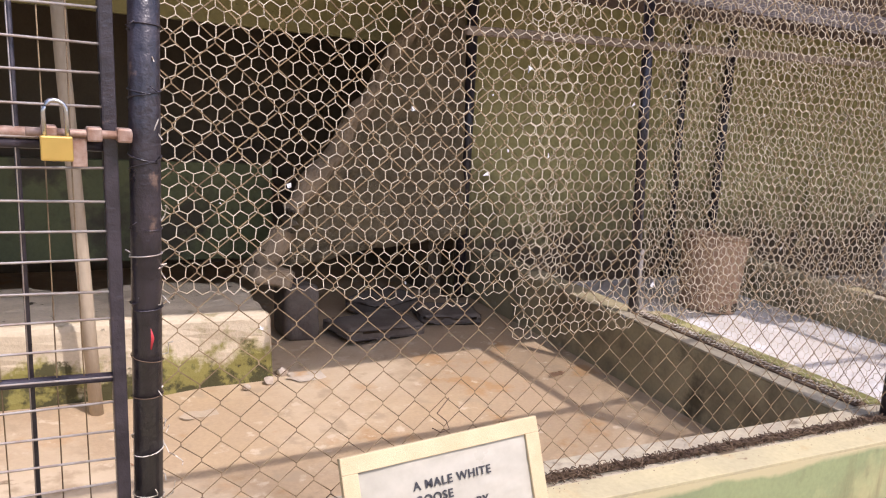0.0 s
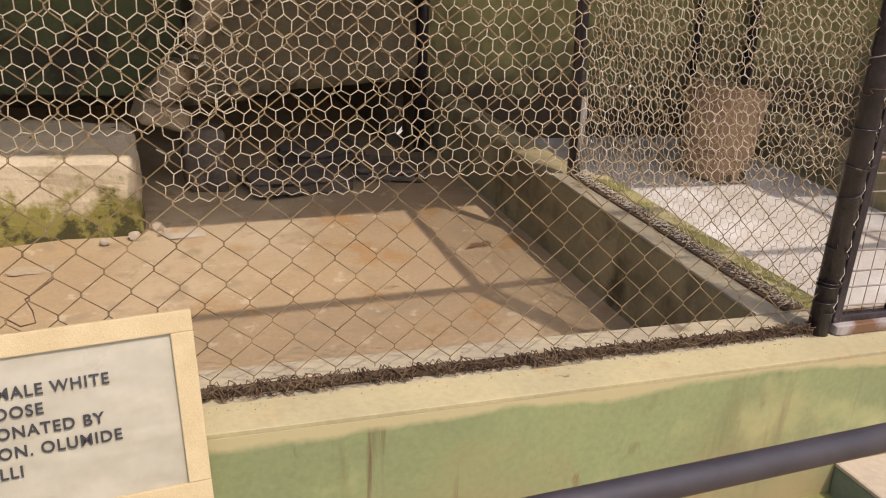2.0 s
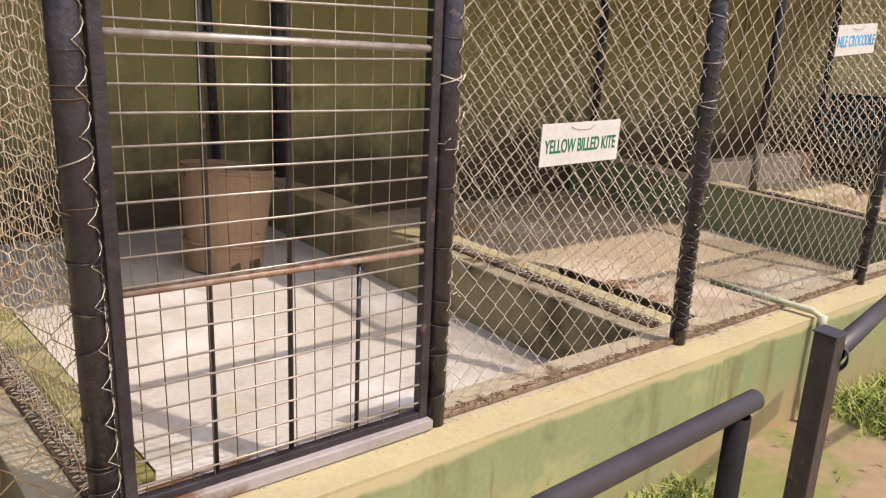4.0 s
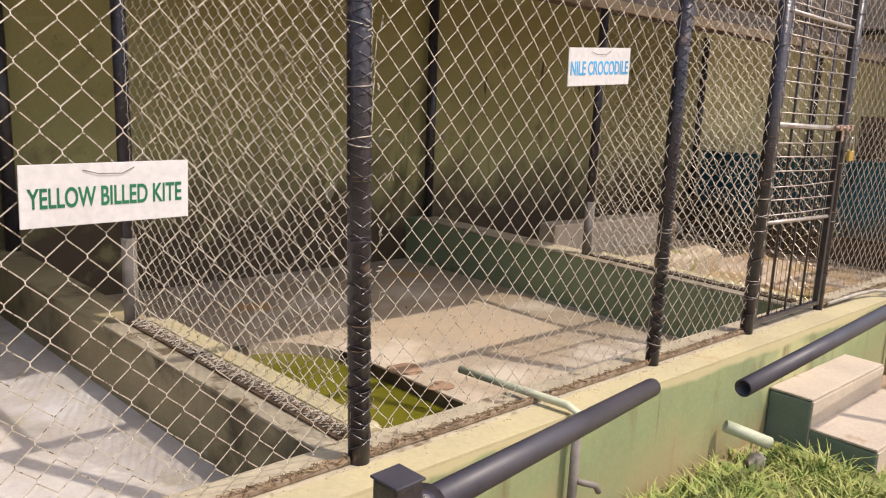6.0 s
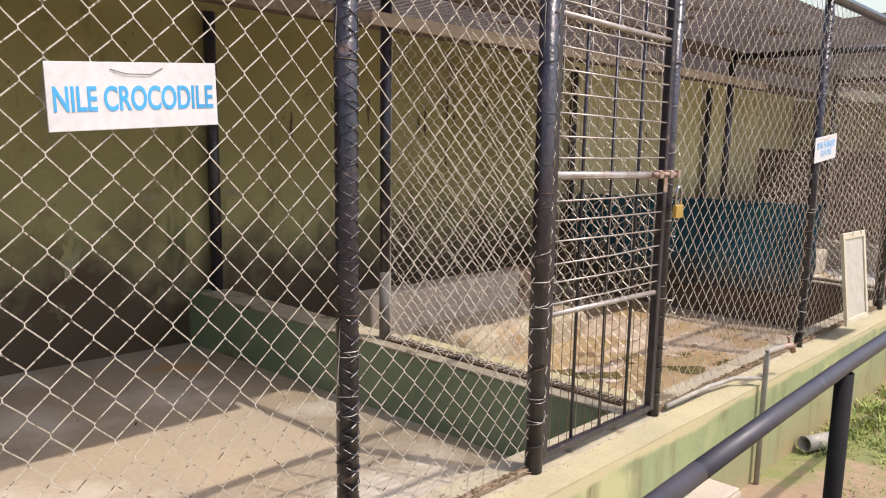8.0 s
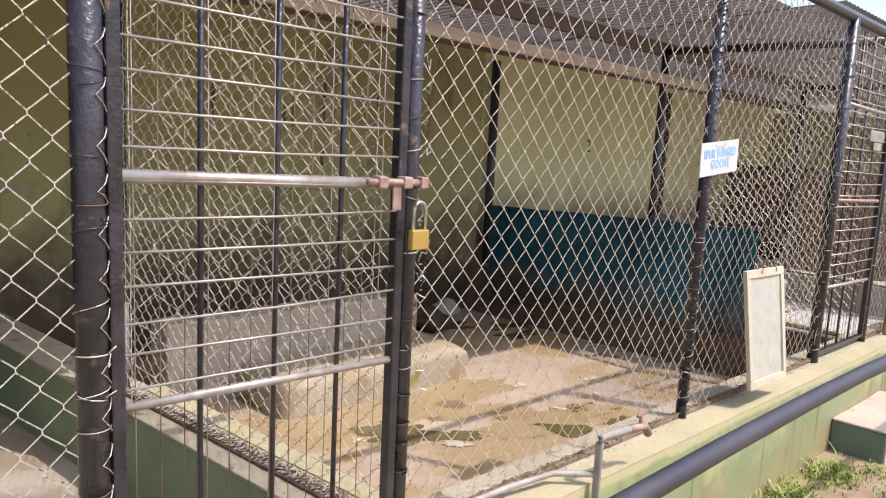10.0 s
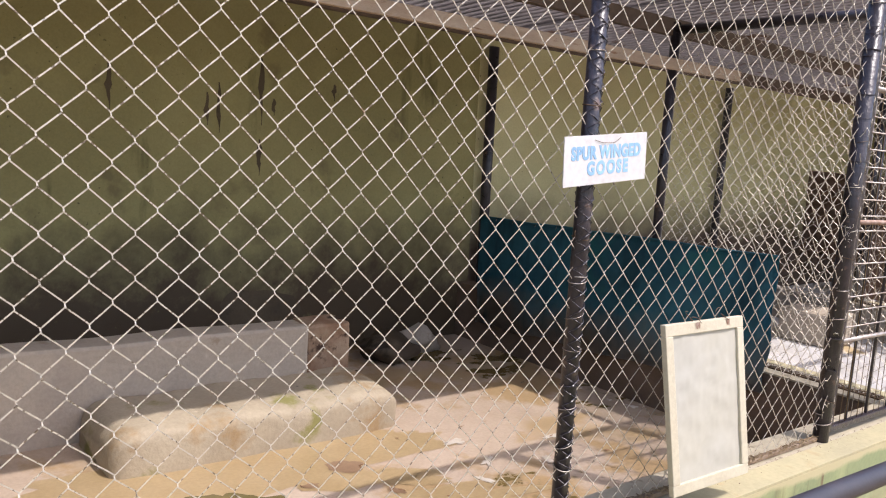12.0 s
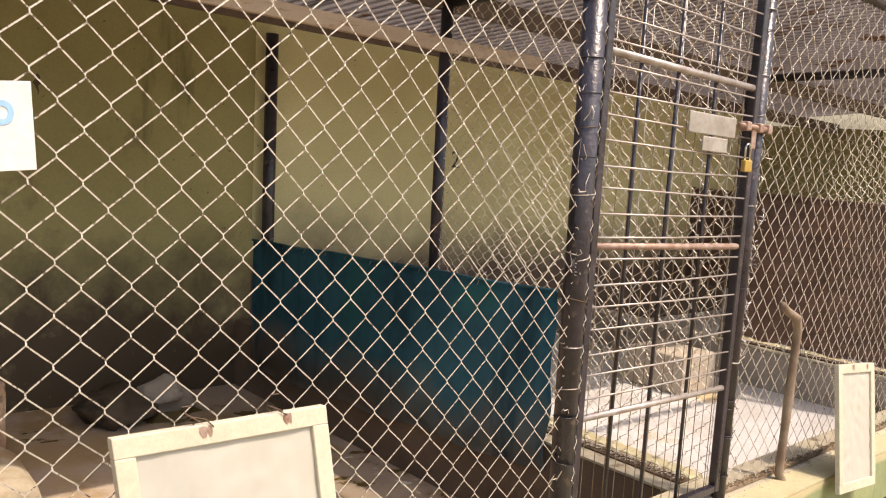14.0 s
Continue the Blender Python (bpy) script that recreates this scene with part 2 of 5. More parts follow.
PLANK = mat("pale wall plate timber", (0.56, 0.43, 0.31), (0.48, 0.36, 0.26), rough=0.8, scale=3, stretch=(1, 6, 6), stain=(0.30, 0.17, 0.10), stain_at=0.66, stain_scale=5)
FRAMEWOOD = mat("planed pale wood", (0.60, 0.49, 0.295), (0.54, 0.43, 0.25), rough=0.6, scale=5, stretch=(3, 3, 3), grain=120)
FRAMECREAM = mat("cream painted wood", (0.60, 0.545, 0.41), (0.54, 0.48, 0.35), rough=0.55, scale=6, stain=(0.46, 0.31, 0.16), stain_at=0.72, stain_scale=9)
add_patches(FRAMECREAM, (0.34, 0.19, 0.08), 14, 0.70, 0.06, offset=(4, 4, 1))
add_patches(FRAMEWOOD, (0.45, 0.29, 0.13), 9, 0.64, 0.08, offset=(4, 4, 1))
add_patches(FRAMEWOOD, (0.16, 0.10, 0.05), 30, 0.72, 0.03)
PAPER = mat("printed paper in plastic", (0.47, 0.44, 0.355), (0.41, 0.385, 0.305), rough=0.35, scale=4, bump=0.05, grain=20)
BOARD = mat("faded grey board", (0.50, 0.475, 0.39), (0.46, 0.445, 0.39), rough=0.5, scale=3, bump=0.03, grain=12)
PLATE = mat("white sign plate", (0.68, 0.665, 0.655), (0.62, 0.60, 0.585), rough=0.4, scale=5, bump=0)
INK = mat("black ink", (0.05, 0.05, 0.055), rough=0.6, bump=0)
INKGREEN = mat("green ink", (0.012, 0.17, 0.075), rough=0.6, bump=0)
INKBLUE = mat("blue ink", (0.07, 0.40, 0.74), rough=0.6, bump=0)
INKPALE = mat("faded blue ink", (0.33, 0.56, 0.82), rough=0.6, bump=0)
TEAL = mat("dark teal tarpaulin", (0.055, 0.19, 0.25), (0.04, 0.14, 0.19), rough=0.55, scale=2.5, stain=(0.04, 0.18, 0.20), stain_at=0.60, stain_scale=2, bump=0.3, grain=30)
add_splash(TEAL, (0.27, 0.225, 0.18), 0.42, 0.6, 0.16)
add_patches(TEAL, (0.025, 0.085, 0.12), 1.8, 0.52, 0.12, (1, 2.2, 0.5))
tn, tl = TEAL.node_tree.nodes, TEAL.node_tree.links          # thin sheet: light comes through it
glow, both = tn.new("ShaderNodeBsdfTranslucent"), tn.new("ShaderNodeMixShader")
tl.new(tn["Principled BSDF"].inputs["Base Color"].links[0].from_socket, glow.inputs["Color"])
both.inputs[0].default_value = 0.4
tl.new(tn["Principled BSDF"].outputs[0], both.inputs[1])
tl.new(glow.outputs[0], both.inputs[2])
tl.new(both.outputs[0], tn["Material Output"].inputs["Surface"])
BROWNTARP = mat("brown shade cloth", (0.30, 0.20, 0.15), (0.20, 0.135, 0.10), rough=0.85, scale=3, stretch=(1, 1, 4))
ROOF = mat("weathered roof sheet", (0.40, 0.36, 0.355), (0.30, 0.27, 0.265), rough=0.75, metal=0.0, scale=2, stain=(0.17, 0.09, 0.05), stain_at=0.62, stain_scale=3)
RAFTER = mat("dark rafter timber", (0.17, 0.125, 0.10), rough=0.85, scale=6)
BARK = mat("dry trunk bark", (0.30, 0.22, 0.145), (0.20, 0.14, 0.09), rough=0.95, scale=9, bump=0.8, grain=40)
SLAB = mat("tan worn slab", (0.45, 0.375, 0.26), (0.38, 0.315, 0.22), rough=0.9, scale=3, stain=(0.36, 0.25, 0.13), stain_at=0.60, stain_scale=2.2, bump=0.7)
add_patches(SLAB, (0.24, 0.22, 0.075), 2.6, 0.60, 0.06, offset=(1, 0, 3))
add_patches(SLAB, (0.07, 0.055, 0.03), 6.0, 0.66, 0.04)
# darker brown than the other divider faces
UNDER_BROWN = mat("dark brown kerb face", (0.18, 0.125, 0.085), (0.13, 0.09, 0.06), rough=0.85, scale=2.5, stain=(0.08, 0.055, 0.035), stain_at=0.62)
POLETAN = mat("pale weathered pole", (0.52, 0.43, 0.31), (0.42, 0.34, 0.24), rough=0.85, scale=8, stretch=(1, 1, 0.3), bump=0.4)
SHELTER_GREEN = mat("dark weathered green board", (0.12, 0.13, 0.055), (0.085, 0.095, 0.045), rough=0.8, scale=2.5, stain=(0.06, 0.05, 0.03), stain_at=0.6)
KNOTTY = mat("weathered rusty branch", (0.19, 0.13, 0.085), (0.30, 0.23, 0.16), rough=0.85, scale=14, bump=0.7, grain=35)
POTCLAY = mat("weathered clay drum", (0.40, 0.26, 0.16), (0.34, 0.22, 0.14), rough=0.9, scale=5, stain=(0.12, 0.07, 0.04), stain_at=0.66, stain_scale=6)
PIPEGREEN = mat("pale green painted pipe", (0.52, 0.55, 0.40), (0.44, 0.46, 0.33), rough=0.5, scale=10)
PIPEGREY = mat("grey water pipe", (0.42, 0.39, 0.34), (0.30, 0.27, 0.22), rough=0.6, metal=0.2, scale=12)
SLEEVE = mat("dull grey sleeve", (0.25, 0.225, 0.20), (0.17, 0.15, 0.13), rough=0.75, scale=9, bump=0.4)
SOIL = mat("brown soil", (0.36, 0.255, 0.16), (0.29, 0.205, 0.125), rough=0.95, scale=1.1, stain=(0.20, 0.21, 0.07), stain_at=0.54, stain_scale=1.3, bump=0.8, grain=25)
MATTBLACK = mat("dull black post paint", (0.012, 0.011, 0.012), (0.02, 0.018, 0.018), rough=0.8, scale=10, bump=0.3, spec=0.2)
GRASS = mat("grass blades", (0.17, 0.26, 0.05), (0.40, 0.40, 0.12), rough=0.65, scale=14, bump=0)
LEAF = mat("tree leaves", (0.10, 0.13, 0.05), (0.13, 0.17, 0.07), rough=0.7, scale=0.5, bump=0)
ALGAE = mat("green pool water", (0.17, 0.16, 0.015), (0.12, 0.12, 0.012), rough=0.10, scale=1.5, bump=0.03, grain=6, spec=0.5)
RECESS_SHADE = mat("shelter lining with recess shade in its colour", (0.13, 0.10, 0.07), (0.18, 0.14, 0.09), rough=0.9, scale=2)
MOSS_STRIP = mat("mossy cream strip", (0.42, 0.36, 0.20), (0.33, 0.31, 0.13), rough=0.85, scale=4, stain=(0.20, 0.19, 0.06), stain_at=0.53, stain_scale=5, bump=0.5)
DAMP = mat("damp ochre floor stain", (0.37, 0.265, 0.135), (0.42, 0.31, 0.17), rough=0.38, scale=3.5, bump=0.2)
PUDDLE = mat("olive puddle on the floor", (0.14, 0.115, 0.042), (0.20, 0.155, 0.07), rough=0.16, scale=4, bump=0.05, spec=0.5)
RUSSET = mat("brown wet spot", (0.22, 0.13, 0.075), (0.28, 0.18, 0.11), rough=0.3, scale=6, bump=0.1)
LIMESPLASH = mat("white lime splash", (0.58, 0.52, 0.43), (0.50, 0.43, 0.34), rough=0.8, scale=8)
SCAR = mat("bare grey plaster scar", (0.36, 0.33, 0.22), (0.27, 0.245, 0.14), rough=0.9, scale=8, stain=(0.36, 0.33, 0.15), stain_at=0.5, stain_scale=6)
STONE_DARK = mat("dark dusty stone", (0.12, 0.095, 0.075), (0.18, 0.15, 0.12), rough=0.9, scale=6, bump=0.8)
RAMP = mat("dim brown plaster slope", (0.38, 0.31, 0.19), (0.30, 0.24, 0.15), rough=0.9, scale=3, stain=(0.20, 0.16, 0.10), stain_at=0.60, stain_scale=4, bump=0.6)
RAMP_EDGE = mat("pale slope edge and its highlight", (0.38, 0.29, 0.19), (0.26, 0.20, 0.13), rough=0.9, scale=7, stain=(0.13, 0.10, 0.05), stain_at=0.6, stain_scale=9, bump=0.8)
REDPAINT = mat("red paint dab", (0.55, 0.05, 0.06), rough=0.5, bump=0)


# ---- building helpers ----
def part(name, bm, material, parent=None, label="", smooth=False):
    """Links a bmesh as one mesh object, under a thing or a part if one is given."""
    me = bpy.data.meshes.new(name)
    bm.to_mesh(me)
    bm.free()
    return link(name, me, material, parent, label, smooth)


SLOPE = [0.047]                  # the whole row falls along x; posts stay upright


def fall(x):
    return SLOPE[0] * min(max(x, -12.0), 20.0)


def lay(me):
    """Lets a mesh follow the fall of the ground."""
    n = len(me.vertices)
    co = np.empty(n * 3)
    me.vertices.foreach_get("co", co)
    co = co.reshape(-1, 3)
    co[:, 2] -= SLOPE[0] * np.clip(co[:, 0], -12.0, 20.0)
    me.vertices.foreach_set("co", co.ravel())


def link(name, me, material, parent=None, label="", smooth=False):
    lay(me)
    me.materials.append(material)
    if smooth:
        me.polygons.foreach_set("use_smooth", [True] * len(me.polygons))
    ob = new(name, me)
    if parent:
        ob.parent = parent
        ob.matrix_parent_inverse = Matrix.Translation(parent_at(parent)).inverted()
    if label:
        ob["label"] = label
    return ob


BASES = {}


def parent_at(ob):
    return BASES.get(ob.name, Vector((0, 0, 0)))


def thing(name, at, label, category, group="", kind=""):
    """An empty at a thing's base, under which its parts are linked in world places."""
    at = Vector(at) - Vector((0, 0, fall(at[0])))
    ob = new(name)
    ob.location = at
    ob.empty_display_size = 0.1
    BASES[ob.name] = Vector(at)
    return tagged(ob, label, category, group, kind)


def structure(ob, label, category):
    return tagged(ob, label, category, "", "structure")


def block(lo, hi, bevel=0.004, rough=0.0, cuts=0, seed=0, bm=None):
    bm = bm or bmesh.new()
    lo, hi = Vector(lo), Vector(hi)
    got = bmesh.ops.create_cube(bm, size=1, matrix=Matrix.LocRotScale((lo + hi) / 2, None, hi - lo))
    vs = got["verts"]
    if cuts:
        es = list({e for v in vs for e in v.link_edges})
        bmesh.ops.subdivide_edges(bm, edges=es, cuts=cuts, use_grid_fill=True)
    if bevel:
        es = [e for e in bm.edges if e.is_valid and len(e.link_faces) == 2 and e.calc_face_angle(0) > 0.8]
        bmesh.ops.bevel(bm, geom=es, offset=bevel, segments=2, affect="EDGES", profile=0.5)
    if rough:
        for v in bm.verts:
            v.co += noise.noise_vector(v.co * 3.0 + Vector((seed, 0, 0))) * rough + noise.noise_vector(v.co * 11.0) * rough * 0.35
    return bm


def frame_at(d):
    up = Vector((0, 0, 1)) if abs(d.z) < 0.9 else Vector((1, 0, 0))
    a = d.cross(up).normalized()
    return a, d.cross(a).normalized()


def tube_data(paths, r, sides, verts, faces, caps=True):
    for pts in paths:
        pts = [Vector(p) for p in pts]
        base = len(verts)
        for i, p in enumerate(pts):
            d = (pts[min(i + 1, len(pts) - 1)] - pts[max(i - 1, 0)]).normalized()
            a, b = frame_at(d)
            rad = r[i] if isinstance(r, (list, tuple)) else r
            for k in range(sides):
                t = 2 * math.pi * k / sides
                verts.append(p + a * math.cos(t) * rad + b * math.sin(t) * rad)
        for i in range(len(pts) - 1):
            for k in range(sides):
                q, w = base + i * sides, (k + 1) % sides
                faces.append((q + k, q + w, q + sides + w, q + sides + k))
        if caps:
            faces.append(tuple(base + k for k in reversed(range(sides))))
            faces.append(tuple(base + (len(pts) - 1) * sides + k for k in range(sides)))


def tubes(name, paths, r, material, parent=None, label="", sides=10, smooth=True):
    verts, faces = [], []
    tube_data(paths, r, sides, verts, faces)
    me = bpy.data.meshes.new(name)
    me.from_pydata(verts, [], faces)
    return link(name, me, material, parent, label, smooth)


def hollow_tube(name, a, b, r, material, parent=None, label="", wall=0.004, sides=20):
    """A pipe with an open bore."""
    a, b = Vector(a), Vector(b)
    d = (b - a).normalized()
    u, w = frame_at(d)
    verts, faces = [], []
    for p, rad in ((a, r), (b, r), (b, r - wall), (a, r - wall)):
        for k in range(sides):
            t = 2 * math.pi * k / sides
            verts.append(p + u * math.cos(t) * rad + w * math.sin(t) * rad)
    for i in range(4):
        for k in range(sides):
            j, q = (i + 1) % 4, (k + 1) % sides
            faces.append((i * sides + k, i * sides + q, j * sides + q, j * sides + k))
    me = bpy.data.meshes.new(name)
    me.from_pydata(verts, [], faces)
    return link(name, me, material, parent, label, True)


def text_mesh(name, body, size, m, material, parent, align="LEFT", bold=0.0, xscale=1.0, spread=1.0):
    cu = bpy.data.curves.new(name, "FONT")
    cu.body, cu.size, cu.extrude, cu.align_x, cu.offset = body, size, 0.0008, align, bold
    cu.space_character = spread
    tmp = new(name + "_tmp", cu)
    me = bpy.data.meshes.new_from_object(tmp.evaluated_get(bpy.context.evaluated_depsgraph_get()))
    bpy.data.objects.remove(tmp)
    me.transform(m @ Matrix.Diagonal((xscale, 1, 1, 1)))
    me.materials.clear()
    return link(name, me, material, parent)


# ---- wire netting ----
def sway(p, q):
    """Small sag and pull of a net, the same for wires that meet."""
    v = noise.noise_vector(Vector((p * 3.1, q * 3.1, 4.0)))
    w = noise.noise_vector(Vector((p * 0.9, q * 0.9, 9.0)))
    return v.x * 0.007 + w.x * 0.012, v.y * 0.006 + w.y * 0.010, v.z * 0.004 + w.z * 0.012


def net_mesh(name, paths, r, u, nrm, material, parent, label=""):
    """Thin three-sided wires laid along paths in the plane of u and z."""
    verts, faces = [], []
    for pts in paths:
        base = len(verts)
        for i, p in enumerate(pts):
            d = pts[min(i + 1, len(pts) - 1)] - pts[max(i - 1, 0)]
            s = d.cross(nrm).normalized()
            verts += [p + nrm * r, p - nrm * 0.5 * r + s * 0.87 * r, p - nrm * 0.5 * r - s * 0.87 * r]
        for i in range(len(pts) - 1):
            q = base + 3 * i
            for k in range(3):
                w = (k + 1) % 3
                faces.append((q + k, q + w, q + 3 + w, q + 3 + k))
    me = bpy.data.meshes.new(name)
    me.from_pydata(verts, [], faces)
    return link(name, me, material, parent, label, False)


def chain_link(origin, u, length, z0, z1, parent, pitch=0.078, rise=0.0805, r=0.0015, material=None, label="", knot=None, lean=0.0):
    """Woven zigzag wires. knot: a place (along, height) where two wires hook; lean: how far the columns lean for each row upwards."""
    o, u = Vector(origin), Vector(u)
    nrm = Vector((-u.y, u.x, 0))
    along, up = knot or (pitch / 4, z0)
    first = math.floor((z0 - up) / (rise / 2))
    last = math.ceil((z1 - up) / (rise / 2))
    slack = abs(lean) * (last - first)
    paths = []
    for c in range(math.floor((-slack - along) / (pitch / 2)) - 1, math.ceil((length + slack - along) / (pitch / 2)) + 2):
        pts = []
        for k in range(first, last + 1):
            side = 1 if (k + c) % 2 else -1
            p, z = along + (c + 0.5) * pitch / 2 + side * pitch / 4 + lean * k / 2, up + k * rise / 2
            if p < 0 or p > length or z < z0 or z > z1:
                continue
            for e in (-1, 1):
                dp, dz, dn = sway(o.x + o.y + p, z)
                turn = side * 0.0022 + e * 0.0016
                pts.append(o + u * (p + 0.2 * dp + side * 0.001) + Vector((0, 0, z + 0.2 * dz + e * 0.003)) + nrm * (dn + turn))
        if len(pts) > 3:
            paths.append(pts)
    return net_mesh("chain_link", paths, r, u, nrm, material or GALV, parent, label)


def hex_net(origin, u, length, z0, z1, parent, w=0.033, r=0.00115, seed=0.0, material=None, label="", ragged=0.0):
    o, u = Vector(origin), Vector(u)
    nrm = Vector((-u.y, u.x, 0))
    h, paths = w * 0.58, []

    def at(p, z):
        dp, dz, dn = sway(o.x + o.y + p + seed, z + seed)
        j = noise.noise_vector(Vector((p * 23 + seed, z * 23, 1.7))) * 0.0075
        return o + u * (p + dp * 1.4 + j.x) + Vector((0, 0, z + dz * 1.4 + j.y)) + nrm * (dn * 1.5 + j.z)

    for row in range(int((z1 - z0) / (h * 1.5)) + 1):
        z = z0 + row * h * 1.5
        for c in range(int(length / w) + 1):
            p = (c + (row % 2) * 0.5) * w
            if p > length - w * 0.5 or z < z0 + ragged * (0.5 + noise.noise(Vector((p * 2, seed, 0)))):
                continue
            a, b, d, e = at(p, z), at(p, z + h), at(p + w / 2, z + h * 1.5), at(p - w / 2, z + h * 1.5)
            low = z - h * 1.5 < z0 + ragged * (0.5 + noise.noise(Vector((p * 2, seed, 0))))
            paths += [[b, d], [b, e]] if low and ragged else [[a, b], [b, d], [b, e]]
    return net_mesh("hexagonal_netting", paths, r, u, nrm, material or HEXWIRE, parent, label)


def tangle(name, a, b, material, parent, seed, height=0.035, width=0.03, step=0.016, r=0.0018, label="", strands=4):
    """The knotted edge of a net, loops of wire along a line."""
    rng = random.Random(seed)
    a, b = Vector(a), Vector(b)
    d = b - a
    side = Vector((-d.y, d.x, 0)).normalized()
    paths = []
    for strand in range(strands):
        pts, n = [], int(d.length / step * rng.uniform(0.8, 1.4))
        for i in range(n + 1):
            pts.append(a + d * (i / n) + side * rng.uniform(-width, width) * 0.5 + Vector((rng.uniform(-0.006, 0.006), 0, 0.004 + rng.random() * height)))
        paths.append(pts)
    return tubes(name, paths, r, material, parent, label, sides=4, smooth=False)

# ---- plan ----
KERB = 0.45                      # top of the kerb walls
X_END, X_BEG = 13.0, -8.0
PARTITIONS = {"AB": -2.0, "BC": 0.03, "CD": 2.99, "DE": 6.93, "EF": 9.6}
MID, BACK = 1.46, 3.05           # depth of the middle posts and of the back wall
FLOOR = {"A": 0.0, "B": 0.18, "C": 0.12, "D": 0.05, "E": 0.20, "F": 0.15}

# ---- ground and setting ----
bm = bmesh.new()
xs = [-900, -200, -60, -25] + [-12 + 0.5 * i for i in range(61)] + [25, 60, 200, 900]
ys = [-900, -200, -60, -20] + [-8 + 0.4 * i for i in range(19)] + [-0.4, -0.10, 6, 20, 60, 200, 900]
grid = [[bm.verts.new((x, y, noise.noise(Vector((x * 0.9, y * 0.9, 0))) * 0.018 if -12 < x < 19 and -9 < y < -0.2 else -0.005)) for y in ys] for x in xs]
for i in range(len(xs) - 1):
    for j in range(len(ys) - 1):
        bm.faces.new((grid[i][j], grid[i + 1][j], grid[i + 1][j + 1], grid[i][j + 1]))
structure(part("ground", bm, SOIL, smooth=True), "brown trodden soil with thin grass patches", "ground")

# front kerb wall: green body and cream top
wall = structure(part("wall_front_kerb", block((X_BEG, -0.13, -0.2), (X_END, 0.12, KERB - 0.012), 0.001), GREEN_OUT),
                 "low pale green painted kerb wall with stains", "kerb wall")
b = block((X_BEG, -0.1302, KERB - 0.0118), (X_END, -0.024, KERB), 0.0015)
part("kerb_top", b, CREAM, wall, "cream painted kerb top")
b = block((X_BEG, -0.0235, KERB - 0.011), (X_END, 0.126, KERB - 0.001), 0.004)
part("kerb_inner_top", b, LEDGE, wall, "worn bare concrete inner half of the kerb top")

# floors of the enclosures, one slab each
edges = [X_BEG, *PARTITIONS.values(), X_END]
for (key, z), x0, x1, m, lab in zip(FLOOR.items(), edges[:-1], edges[1:], (TAN, WHITE_FLOOR, GREYTAN, WET, BRIGHT_FLOOR, WHITE_FLOOR),
        ("tan screeded enclosure floor", "grey white concrete enclosure floor", "grey brown enclosure floor beside a pool", "wet patched tan enclosure floor",
         "white stained enclosure floor", "grey enclosure floor")):
    if key == "C":
        bm = block((x0 + 1.10, 0.12, -0.1), (x1, BACK, z), 0)
        block((x0, 1.88, -0.1), (x0 + 1.10, BACK, z), 0, bm=bm)
    else:
        bm = block((x0, 0.12, -0.1), (x1, BACK + (1.6 if key == "A" else 0), z), 0)
    if key == "A":                # the east half of this floor is level, while the kerbs fall along x
        bm.free()
        bm = block((-4.3, 0.12, -0.1), (x1, BACK + 1.6, z), 0)
        for v in bm.verts:
            if v.co.z > -0.05:
                v.co.z += 0.047 * (v.co.x + 4.3)
        block((x0, 0.12, -0.1), (-4.3, BACK + 1.6, z), 0, bm=bm)
    structure(part("floor", bm, m), lab, "floor")

# green pool in the third enclosure
pool = structure(part("water", block((0.1, 0.12, -0.12), (1.115, 1.875, 0.062), 0), ALGAE), "still green algae pool water", "water")
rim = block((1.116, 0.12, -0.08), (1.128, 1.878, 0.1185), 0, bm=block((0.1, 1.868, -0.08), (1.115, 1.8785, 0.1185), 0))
structure(part("pool_side", rim, DARK_BROWN), "dark damp pool side", "pool side")

# dividing kerbs between enclosures; the first one widens towards the front
def taper(bm, x, key):
    if key == "AB":
        for v in bm.verts:
            if v.co.x < x - 0.045:
                v.co.x -= 0.06 * (1 - min(1.0, max(0.0, (v.co.y - 0.12) / (BACK - 0.12))))
    return bm


for key, x in PARTITIONS.items():
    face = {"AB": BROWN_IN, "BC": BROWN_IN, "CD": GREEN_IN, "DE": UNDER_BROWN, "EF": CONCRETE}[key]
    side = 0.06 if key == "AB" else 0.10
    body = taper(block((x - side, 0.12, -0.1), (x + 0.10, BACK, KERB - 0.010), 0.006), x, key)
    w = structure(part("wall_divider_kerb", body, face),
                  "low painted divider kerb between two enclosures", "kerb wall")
    b = block((x - side - 0.004, 0.127, KERB - 0.009), (x + 0.104, BACK - 0.12 if key == "CD" else MID + 0.03, KERB + 0.002), 0.004, 0.0015, 6)
    part("ledge", taper(b, x, key), LEDGE, w, "worn pale concrete ledge")
    b = block((x + 0.045, 0.13, KERB - 0.04), (x + 0.145, MID - 0.03, KERB + 0.012), 0.02, 0.003, 8)
    part("raised_strip", b, MOSS_STRIP if key == "AB" else CREAM, w, "mossy rounded strip along the kerb" if key == "AB" else "cream rounded strip along the kerb")

